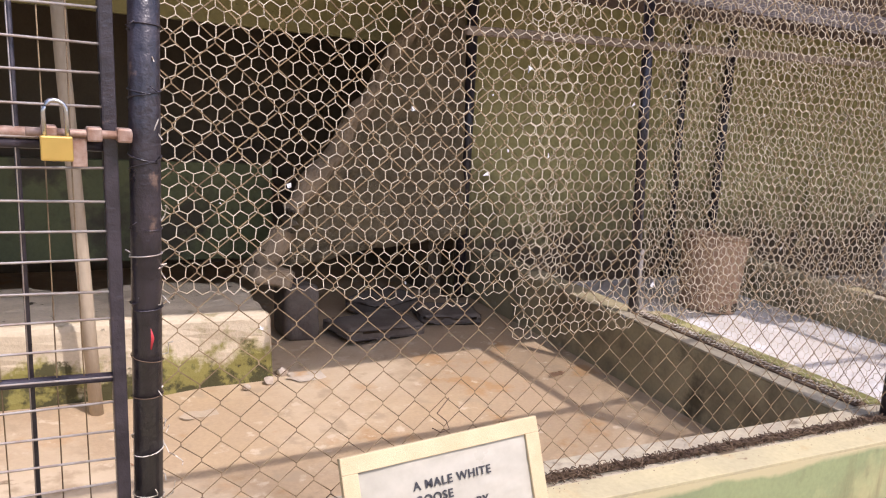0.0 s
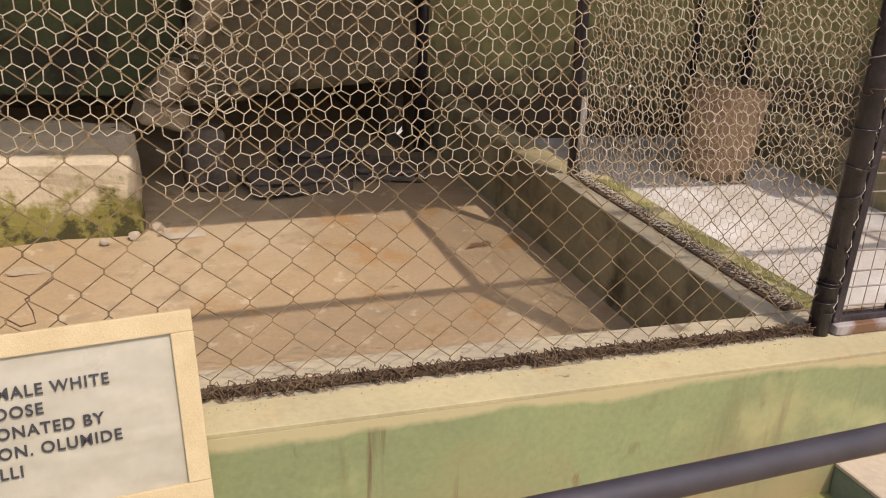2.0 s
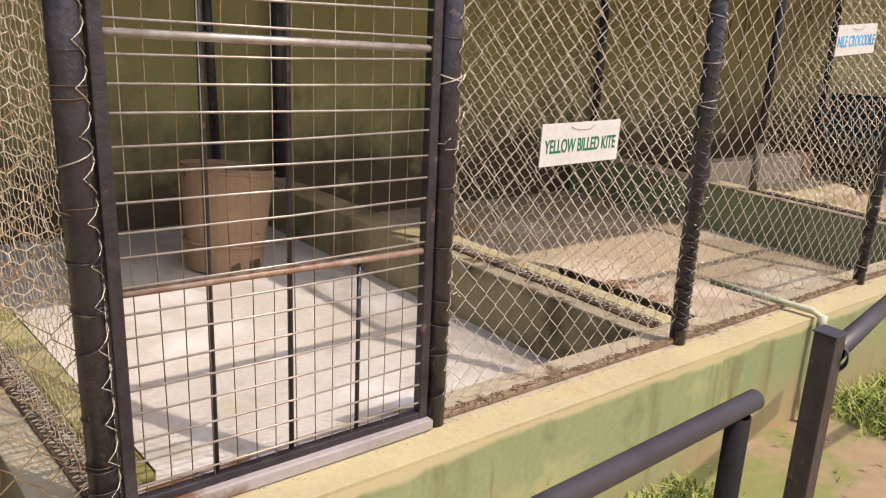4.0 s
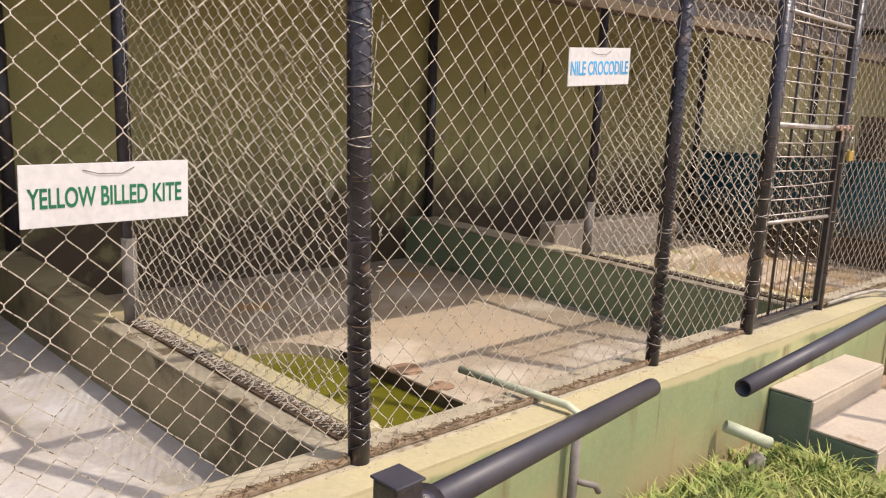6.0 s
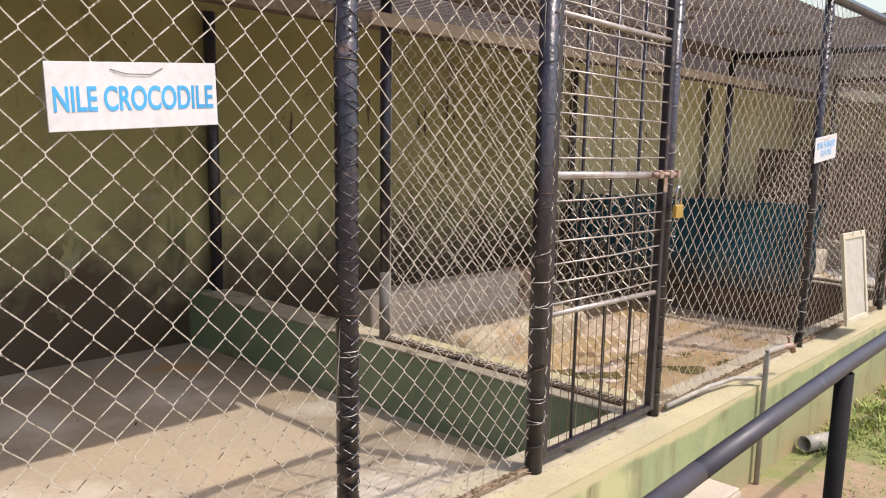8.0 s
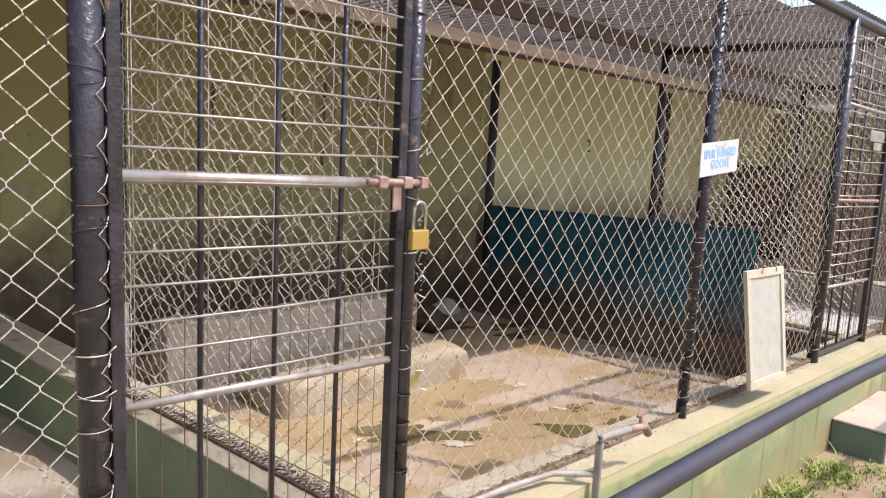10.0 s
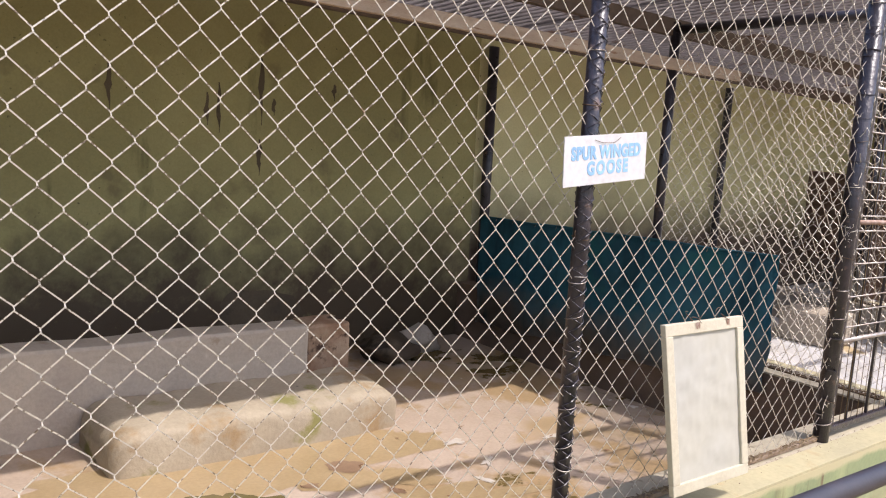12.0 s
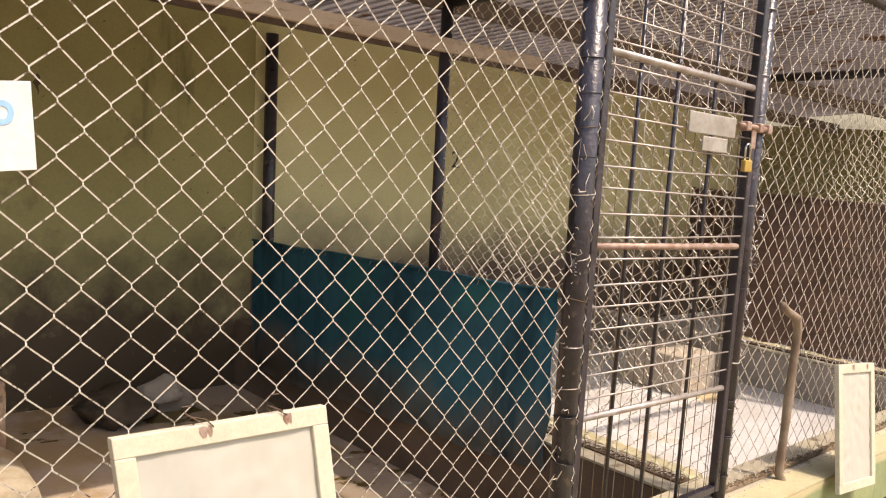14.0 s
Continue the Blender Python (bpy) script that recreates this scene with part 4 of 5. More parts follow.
for k, sx in enumerate((-0.05, 0.10)):
    loop = [BOARD_D @ Vector((sx + 0.02 * math.cos(a * 2.2 + k), 0.50 + 0.016 * math.sin(a * 1.7) + 0.004 * a, 0.014 - 0.006 * a)) for a in [0.5 * q for q in range(11)]]
    tubes("wire_loop", [loop], 0.0012, RUSTWIRE, fb, "rusty wire loop", sides=4)
framed_board(pose(7.635, -0.185, 0.035, 80, 0, 0) @ pose(0, 0, 0, 0, 0, -7.0), 0.33, 0.47, 0.034, FRAMECREAM, BOARD, "faded board in a cream wooden frame hung on the fence", "notice")
SLOPE[0] = 0.047


# ---- steps ----
def step_block(lo, hi, label):
    t = thing("step", ((lo[0] + hi[0]) / 2, (lo[1] + hi[1]) / 2, lo[2]), label, "step", "steps to the gates")
    part("body", block(lo, (hi[0], hi[1], hi[2] - 0.012), 0.010, 0.004, 6), STEP_SIDE, t, "green grey painted sides")
    part("riser", block((lo[0] + 0.004, lo[1] - 0.006, lo[2]), (hi[0] - 0.004, lo[1] + 0.004, hi[2] - 0.014), 0.002, 0.0015, 5, 3), STEP, t, "bare tan concrete riser")
    part("tread", block((lo[0], lo[1], hi[2] - 0.012), hi, 0.008, 0.003, 6, 4), STEP, t, "bare tan concrete tread")


step_block((-1.98, -0.318, -0.03), (-1.095, -0.131, 0.10), "low concrete step below a gate")
step_block((2.20, -0.322, -0.03), (3.07, -0.131, 0.232), "upper concrete step below a gate")
step_block((2.20, -0.605, -0.03), (3.07, -0.324, 0.105), "lower concrete step below a gate")
step_block((6.10, -0.40, -0.03), (6.96, -0.131, 0.17), "upper concrete step below a gate")


# ---- hand rails ----
SLOPE[0] = 0.0
t = thing("hand_rail", (-2.0, -0.74, 0), "worn black pipe hand rail on round posts", "hand rail", "hand rails")
hollow_tube("rail_pipe", (-6.5, -0.74, 0.842), (-0.87, -0.74, 0.805), 0.0235, RAILPAINT, t)
tubes("scratch", [[(-2.088, -0.7568, 0.8318), (-2.07, -0.7575, 0.8312), (-2.045, -0.7565, 0.8318), (-2.02, -0.7578, 0.8305), (-2.005, -0.757, 0.8308)]], [0.0015, 0.0045, 0.003, 0.005, 0.001], STEEL, t, "pale bare scratch", sides=6)
for x in (-6.3, -3.6, -0.93):
    hollow_tube("rail_post", (x, -0.742, -0.047 * x - 0.03), (x, -0.742, 0.786 + 0.02 * (x < -2)), 0.026, MATTBLACK, t)
t = thing("hand_rail", (-0.56, -0.74, 0), "black box post with a broken pipe rail bent towards the kerb", "hand rail", "hand rails")
part("rail_post", block((-0.582, -0.768, -0.03), (-0.528, -0.712, 0.885), 0.004), BLACK, t)
part("post_cap", block((-0.585, -0.771, 0.8852), (-0.525, -0.709, 0.890), 0.002), RAILPAINT, t)
hollow_tube("socket", (-0.53, -0.745, 0.815), (-0.478, -0.723, 0.805), 0.037, BLACK, t, "short pipe collar welded on the post")
hollow_tube("rail_pipe", (-0.52, -0.735, 0.813), (0.703, -0.42, 0.605), 0.0265, RAILPAINT, t)
t = thing("hand_rail", (2.68, -0.74, 0), "black pipe hand rail on round posts", "hand rail", "hand rails")
hollow_tube("rail_end", (0.585, -0.740, 0.735), (1.70, -0.74, 0.745), 0.0225, RAILPAINT, t)
tubes("rail_pipe", [[(1.699, -0.74, 0.745), (2.2, -0.74, 0.745), (2.68, -0.74, 0.741), (3.2, -0.74, 0.729), (3.7, -0.74, 0.711), (4.2, -0.74, 0.687), (4.8, -0.74, 0.645), (5.4, -0.74, 0.608), (6.0, -0.74, 0.573), (7.0, -0.74, 0.522), (12.0, -0.74, 0.275)]], 0.0225, RAILPAINT, t, sides=20)
for x, y in ((2.68, -0.742), (7.6, -0.74), (11.8, -0.74)):
    hollow_tube("rail_post", (x, y, -0.047 * x - 0.03), (x, y, 0.722 if x < 3 else 0.86 - 0.049 * x), 0.026, MATTBLACK, t)
SLOPE[0] = 0.047

# ---- pipes and taps ----
t = thing("water_pipe", (0.725, -0.15, 0), "pale green water pipe crossing the kerb", "pipe")
tubes("riser", [[(0.715, -0.165, -0.02), (0.72, -0.165, 0.44)]], 0.0155, SLEEVE, t)
tubes("spout", [[(0.725, -0.165, 0.42), (0.725, -0.16, 0.465), (0.722, -0.12, 0.478), (0.70, 0.10, 0.478), (0.68, 0.315, 0.477)]], 0.0135, PIPEGREEN, t)
tubes("elbow", [[(0.725, -0.165, 0.40), (0.725, -0.165, 0.47)]], 0.019, PIPEGREEN, t)
tubes("stopcock", [[(0.72, -0.165, 0.24), (0.735, -0.19, 0.235), (0.77, -0.215, 0.225), (0.785, -0.22, 0.20)]], 0.011, SLEEVE, t)
t = thing("tap", (3.70, -0.15, 0), "grey standpipe with an old tap over the kerb", "tap")
tubes("standpipe", [[(3.70, -0.155, 0.0), (3.70, -0.155, 0.59), (3.705, -0.155, 0.604), (3.72, -0.155, 0.606), (3.88, -0.165, 0.603)]], 0.0125, PIPEGREY, t)
tapb = tubes("tap_body", [[(3.86, -0.164, 0.603), (3.95, -0.17, 0.598), (3.975, -0.172, 0.565)]], 0.014, RUST, t)
tubes("tap_handle", [[(3.925, -0.168, 0.598), (3.925, -0.168, 0.640)], [(3.90, -0.17, 0.640), (3.95, -0.165, 0.640)]], 0.006, RUST, tapb)
tubes("feed_pipe", [[(3.04, -0.022, 0.475), (3.40, -0.030, 0.480), (3.60, -0.060, 0.485), (3.70, -0.150, 0.487)]], 0.010, PIPEGREY, t)
t = thing("bent_pipe", (7.27, -0.03, KERB), "rusty bent pipe standing against the fence", "pipe")
tubes("pipe", [[(7.40, -0.10, 0.20), (7.36, -0.075, 0.32), (7.33, -0.06, 0.40), (7.30, -0.035, 0.47), (7.306, -0.035, 0.62), (7.31, -0.035, 0.75), (7.316, -0.035, 0.90), (7.32, -0.035, 1.0), (7.30, -0.035, 1.045), (7.24, -0.03, 1.072), (7.19, -0.03, 1.10)]],
      [0.014, 0.015, 0.018, 0.016, 0.0145, 0.0175, 0.0145, 0.016, 0.018, 0.0145, 0.013], KNOTTY, t)
t = thing("pipe_offcut", (1.85, -0.31, 0.0), "pale green plastic pipe offcut lying in grass", "pipe")
hollow_tube("pipe", (1.73, -0.17, 0.177), (1.85, -0.31, 0.119), 0.026, PIPEGREEN, t)
t = thing("pipe_offcut", (4.33, -0.22, 0.03), "grey drain pipe offcut lying by the wall", "pipe")
hollow_tube("pipe", (4.24, -0.18, 0.05), (4.42, -0.245, 0.045), 0.04, PIPEGREY, t)

# ---- first enclosure ----
t = thing("plastered_block", (-5.0, 2.4, FLOOR["A"]), "mossy plastered masonry block beside the shelter", "masonry block")
part("body", block((-6.6, 2.07, -0.20), (-3.74, 2.75, 0.365), 0.035, 0.034, 18, 2), MOSSY, t)
for i, (x, y, s) in enumerate(((-3.78, 2.02, 0.05), (-3.90, 1.98, 0.035), (-3.68, 2.12, 0.06))):
    bm = bmesh.new()
    bmesh.ops.create_icosphere(bm, subdivisions=2, radius=s)
    for v in bm.verts:
        v.co += noise.noise_vector(v.co * 14 + Vector((i, 0, 0))) * s * 0.4
    bm.transform(pose(x, y, FLOOR["A"] + 0.025 + s * 0.3) @ Matrix.Diagonal((0.55, 0.55, 0.5, 1)))
    st = thing("stone", (x, y, FLOOR["A"]), "small rough stone on the floor by the block", "stone", "stones by the block")
    part("rock", bm, STEP, st)
t = thing("wooden_pole", (-4.58, 1.93, FLOOR["A"]), "grey pole standing in the first enclosure", "pole")
tubes("pole", [[(-4.575, 1.93, -0.04), (-4.60, 1.93, 0.6), (-4.64, 1.93, 1.5), (-4.66, 1.93, 2.25)]], 0.030, POLETAN, t)
t = thing("sloping_slab", (-2.9, 2.8, FLOOR["A"]), "rough brown plastered slab sloping up in the shelter", "concrete slab")
bm = bmesh.new()
low, high, east = Vector((-3.66, 0, 0.45)), Vector((-2.62, 0, 1.98)), -2.30
rows, n = [], 26
for i in range(n + 1):
    f = i / n
    e = low.lerp(high, f)
    rows.append([bm.verts.new((e.x + (east - e.x) * g, 2.66 + 0.10 * g + 0.10 * f, e.z + (0.16 * (1 - f)) * g)) for g in [k / 22 for k in range(23)]])
for a, b in zip(rows, rows[1:]):
    for k in range(22):
        bm.faces.new((a[k], a[k + 1], b[k + 1], b[k]))
for v in bm.verts:
    v.co += noise.noise_vector(v.co * 2.6) * 0.045 + noise.noise_vector(v.co * 9.0) * 0.016
bmesh.ops.solidify(bm, geom=bm.faces[:], thickness=-0.14)
part("slope", bm, RAMP, t, smooth=True)
# pale tube added for the reflected sunlight along the slab's edge
pts = [(-3.64 + 1.02 * f + 0.05 * noise.noise(Vector((f * 6, 1, 0))), 2.65 + 0.09 * f, 0.47 + 1.5 * f + 0.03 * noise.noise(Vector((f * 7, 4, 0)))) for f in [k / 24 for k in range(25)]]
tubes("worn_edge", [pts], [0.075 * (1 - 0.55 * k / 24) * (1 + 0.45 * noise.noise(Vector((k * 0.6, 8, 0)))) for k in range(25)], RAMP_EDGE, t, "pale rough edge standing for reflected sunlight", sides=14)
bm = block((-0.12, -0.10, -0.06), (0.12, 0.10, 0.06), 0.03, 0.03, 5, 3)
bm.transform(pose(-3.60, 2.62, 0.43, 0, 18, 10))
part("broken_foot", bm, RAMP_EDGE, t, "broken pale lump at the foot")
# added lump that stands for the dark mossy corner below the slab
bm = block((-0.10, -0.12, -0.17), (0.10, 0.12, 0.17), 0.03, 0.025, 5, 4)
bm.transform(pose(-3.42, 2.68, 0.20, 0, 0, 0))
part("prop", bm, STONE_DARK, t, "dark lump added for the mossy corner under the slab", True)
for x, y, sx, sy, h, turn in ((-2.98, 2.56, 0.27, 0.16, 0.085, 8), (-2.44, 2.66, 0.20, 0.15, 0.07, -14), (-2.75, 2.95, 0.22, 0.15, 0.11, 30)):
    t = thing("flat_stone", (x, y, FLOOR["A"]), "dark flat stone on the shelter floor", "stone", "flat stones in the shelter")
    bm = block((-sx, -sy, 0.0), (sx, sy, h), 0.03, 0.022, 5, x)
    bm.transform(pose(x, y, FLOOR["A"] + 0.047 * (x + 4.3), 0, 0, turn))
    part("rock", bm, STONE_DARK, t, smooth=True)

# ---- second enclosure ----
t = thing("clay_drum", (-0.65, 2.25, FLOOR["B"]), "weathered clay drum tipped against the wall", "drum")
bm = bmesh.new()
bmesh.ops.create_cone(bm, segments=28, radius1=0.185, radius2=0.225, depth=0.52, cap_ends=True)
top = [f for f in bm.faces if f.normal.z > 0.9]
got = bmesh.ops.inset_region(bm, faces=top, thickness=0.022)
for f in top:
    for v in f.verts:
        v.co.z -= 0.30
bm.transform(pose(-0.63, 2.25, FLOOR["B"] + 0.255, -3, 5, 0))
part("drum_wall", bm, POTCLAY, t, smooth=False)
for zz, rr in ((0.50, 0.2275), (0.14, 0.2025)):
    c = [pose(-0.63, 2.25, FLOOR["B"] + 0.255, -3, 5, 0) @ Vector((rr * math.cos(a), rr * math.sin(a), zz - 0.26)) for a in [k * math.pi / 14 for k in range(29)]]
    tubes("rim_band", [c], 0.008, POTCLAY, t, "raised clay band", sides=6)
# solid chips whose dark colour stands for the shade in holes
for i, (a, zz) in enumerate(((-1.9, -0.23), (-1.3, -0.22), (-2.5, -0.225))):
    bm = block((-0.035, -0.01, -0.03), (0.035, 0.012, 0.03), 0.008, 0.006, 3, i)
    bm.transform(pose(-0.63 + 0.19 * math.cos(a), 2.25 + 0.19 * math.sin(a), FLOOR["B"] + 0.045, 0, 0, math.degrees(a) + 90))
    part("chipped_foot", bm, DARK_BROWN, t, "dark lump coloured as the shade of a chipped hole")

# ---- fourth enclosure ----
t = thing("concrete_block", (4.5, 2.4, FLOOR["D"]), "long low concrete wall block before the back wall", "concrete block")
part("body", block((3.58, 2.17, 0.0), (5.08, 2.33, 0.475), 0.018, 0.010, 10, 7), STEP, t)
part("end_pier", block((5.085, 2.185, 0.0), (5.35, 2.37, 0.470), 0.02, 0.015, 5, 9), RUSTY_BRICK, t, "broken brown masonry end")
t = thing("concrete_slab", (4.6, 2.0, FLOOR["D"]), "mossy rounded concrete slab before the block", "concrete slab")
bm = bmesh.new()
rings, nx, na = [], 60, 24
for i in range(nx + 1):
    f = i / nx
    x = 3.95 + 1.40 * f
    end = min(1.0, math.sqrt(max(0.0, 1 - (max(0.0, 0.07 - min(f, 1 - f)) / 0.07) ** 2)) * 0.92 + 0.08)
    ring = []
    for k in range(na + 1):
        a = math.pi * k / na
        cy, cz = -math.copysign(abs(math.cos(a)) ** 0.22, math.cos(a)), max(0.0, math.sin(a)) ** 0.18
        v = Vector((x, 1.945 + 0.235 * cy * (0.8 + 0.2 * end), 0.02 + 0.225 * cz * (0.5 + 0.5 * end)))
        v += noise.noise_vector(v * 4.0) * 0.022 + noise.noise_vector(v * 13.0) * 0.009
        ring.append(bm.verts.new(v))
    rings.append(ring)
for a, b in zip(rings, rings[1:]):
    for k in range(na):
        bm.faces.new((a[k], a[k + 1], b[k + 1], b[k]))
bm.faces.new(list(reversed(rings[0])))
bm.faces.new(rings[-1])
bmesh.ops.recalc_face_normals(bm, faces=bm.faces[:])
part("body", bm, SLAB, t, smooth=True)


def tarp(x, y0, y1, ztop, zbot, material, label, seed):
    bm = bmesh.new()
    ny, nz = 40, 16
    rows = []
    for i in range(ny + 1):
        f = i / ny
        col = []
        for j in range(nz + 1):
            g = j / nz
            y = y0 + (y1 - y0) * f
            zb = zbot(f) + 0.02 * noise.noise(Vector((f * 9, seed, 0)))
            z = ztop(f) + 0.012 * noise.noise(Vector((f * 4, seed, 3))) + (zb - ztop(f)) * g
            y += 0.03 * noise.noise(Vector((g * 4, seed, f))) * f
            col.append(bm.verts.new((x + 0.018 * noise.noise(Vector((f * 6, g * 3, seed))) + 0.01 * math.sin(f * 21), y, z)))
        rows.append(col)
    for i in range(ny):
        for j in range(nz):
            bm.faces.new((rows[i][j], rows[i + 1][j], rows[i + 1][j + 1], rows[i][j + 1]))
    bmesh.ops.solidify(bm, geom=bm.faces[:], thickness=0.002)
    t = thing("tarpaulin", (x, (y0 + y1) / 2, zbot(0.5)), label, "tarpaulin")
    part("sheet", bm, material, t, smooth=True)
    hem = [[(x - 0.006 + 0.018 * noise.noise(Vector((f * 6, 0, seed))) + 0.01 * math.sin(f * 21), y0 + (y1 - y0) * f + 0.03 * noise.noise(Vector((0, seed, f))) * f,
             ztop(f) + 0.012 * noise.noise(Vector((f * 4, seed, 3)))) for f in [i / ny for i in range(ny + 1)]]]
    tubes("hem", hem, 0.007, material, t, "rolled top hem", sides=6)
    for i in range(1, 12):
        px, py, pz = hem[0][i * ny // 12]
        tubes("cord_tie", [[(px - 0.012, py, pz - 0.02), (px + 0.0, py - 0.004, pz + 0.012), (px + 0.04, py + 0.002, pz + 0.03)]], 0.0022, PIPEGREY, t, "short cord tie", sides=4)


tarp(6.795, 2.80, 0.64, lambda f: 0.945 + 0.10 * f, lambda f: 0.20 + 0.14 * f, TEAL, "dark teal tarpaulin tied along the divider net", 1.0)
tarp(9.56, 1.40, 0.05, lambda f: 1.44, lambda f: 0.50, BROWNTARP, "brown shade cloth tied along the divider net", 4.0)
tarp(-2.0 + 11.6 + 2.0, 2.98, 0.05, lambda f: 1.40, lambda f: 0.50, BROWNTARP, "brown shade cloth tied at the far enclosure", 6.0)

# ---- fifth enclosure ----
t = thing("stone_block", (9.0, 1.45, FLOOR["E"]), "tan stone block on the white floor", "stone block")
part("body", block((8.78, 1.25, FLOOR["E"]), (9.16, 1.65, FLOOR["E"] + 0.24), 0.02, 0.008, 5), STEP, t)


# ---- stains on the floors ----
def stain(cx, cy, z, rx, ry, turn, material, seed, label, rag=0.35):
    """A flat stain with a ragged outline, lying on a floor."""
    bm = bmesh.new()
    n, vs = 48, []
    for k in range(n):
        a = 2 * math.pi * k / n
        d = 1 + rag * noise.noise(Vector((math.cos(a) * 1.4 + seed, math.sin(a) * 1.4, seed))) * 1.6 + rag * 0.5 * noise.noise(Vector((math.cos(a) * 4.5, math.sin(a) * 4.5 + seed, 2.0)))
        vs.append(bm.verts.new((rx * d * math.cos(a), ry * d * math.sin(a), 0)))
    bm.faces.new(vs)
    bm.transform(pose(cx, cy, z, 0, 0, turn))
    structure(part("floor_stain", bm, material), label, "stain")


ZD = FLOOR["D"]
stain(4.55, 1.62, ZD + 0.0015, 0.95, 0.26, -4, DAMP, 1.0, "ochre damp stain on the floor", 0.5)
stain(4.85, 1.30, ZD + 0.0022, 0.36, 0.12, -30, DAMP, 9.0, "ochre damp stain on the floor", 0.6)
stain(4.95, 0.95, ZD + 0.0026, 0.42, 0.10, -12, DAMP, 5.0, "ochre damp stain on the floor", 0.6)
stain(4.27, 1.28, ZD + 0.0034, 0.20, 0.12, -38, PUDDLE, 2.0, "olive puddle on the floor", 0.55)
stain(4.50, 1.08, ZD + 0.0038, 0.13, 0.06, -20, PUDDLE, 7.0, "olive puddle on the floor", 0.5)
stain(5.03, 0.80, ZD + 0.0040, 0.17, 0.075, -55, PUDDLE, 4.0, "olive puddle on the floor", 0.5)
stain(4.83, 1.42, ZD + 0.0042, 0.085, 0.062, -20, RUSSET, 3.0, "brown wet spot on the floor", 0.25)
stain(4.60, 1.32, ZD + 0.0046, 0.035, 0.022, -10, RUSSET, 6.0, "brown wet spot on the floor", 0.3)
stain(4.88, 1.12, ZD + 0.0048, 0.040, 0.022, -60, RUSSET, 8.0, "brown wet spot on the floor", 0.3)
for i, (x, y, rx, ry) in enumerate(((5.45, 1.42, 0.055, 0.03), (5.43, 1.17, 0.075, 0.018), (5.70, 1.05, 0.06, 0.02), (5.28, 1.02, 0.05, 0.02), (4.40, 1.02, 0.06, 0.04), (5.95, 1.25, 0.07, 0.02))):
    stain(x, y, ZD + 0.0052, rx, ry, 35 * i, LIMESPLASH, 11.0 + i, "white lime splash on the floor", 0.6)
for i, (x, y, rx) in enumerate(((-2.85, 0.52, 0.085), (-3.55, 2.05, 0.15), (-4.15, 1.78, 0.11), (-2.35, 1.60, 0.06))):
    stain(x, y, FLOOR["A"] + 0.003 + 0.047 * max(0.0, x + 4.3), rx, rx * 0.42, 6 * i, RUSSET if i in (0, 3) else GREYTAN, 21.0 + i, "brown stain on the tan floor", 0.4)

# rounded corner of the pool floor, with its damp side
bm = bmesh.new()
R, cx, cy = 0.42, 1.128, 1.878
arc = [(cx - R + R * math.sin(a), cy - R + R * math.cos(a)) for a in [k * math.pi / 24 for k in range(13)]]
top = [bm.verts.new((x, y, FLOOR["C"] - 0.001)) for x, y in arc] + [bm.verts.new((cx, cy, FLOOR["C"] - 0.001))]
bm.faces.new(list(reversed(top)))
got = bmesh.ops.extrude_face_region(bm, geom=bm.faces[:])
for v in got["geom"]:
    if isinstance(v, bmesh.types.BMVert):
        v.co.z -= 0.16
bmesh.ops.recalc_face_normals(bm, faces=bm.faces[:])
structure(part("floor_corner", bm, GREYTAN), "rounded corner of the enclosure floor at the pool", "floor")

# bare scars on the olive wall
for i, (x, z, rx, rz) in enumerate(((2.11, 1.55, 0.03, 0.22), (2.25, 1.05, 0.09, 0.025), (2.28, 0.94, 0.05, 0.06), (2.66, 1.02, 0.06, 0.02), (2.19, 0.72, 0.05, 0.12), (1.53, 1.49, 0.07, 0.025), (1.30, 1.20, 0.06, 0.02), (3.20, 1.04, 0.10, 0.03))):
    bm = bmesh.new()
    vs = []
    for k in range(30):
        a = 2 * math.pi * k / 30
        d = 1 + 0.9 * noise.noise(Vector((math.cos(a) * 2 + i * 3, math.sin(a) * 2, 0)))
        vs.append(bm.verts.new((x + rx * d * math.cos(a), BACK - 0.003, z + rz * d * math.sin(a))))
    bm.faces.new(vs)
    structure(part("wall_scar", bm, SCAR), "bare grey scar in the olive wall paint", "stain")
# dark rounded patch low on the olive wall
bm = bmesh.new()
vs = []
for k in range(40):
    a = 2 * math.pi * k / 40
    d = 1 + 0.5 * noise.noise(Vector((math.cos(a) * 1.8, math.sin(a) * 1.8, 5)))
    vs.append(bm.verts.new((5.25 + 0.28 * d * math.cos(a), BACK - 0.004, 0.33 + 0.13 * d * math.sin(a))))
bm.faces.new(vs)
structure(part("wall_damp", bm, DARK_BROWN), "dark rounded patch on the olive wall", "stain")


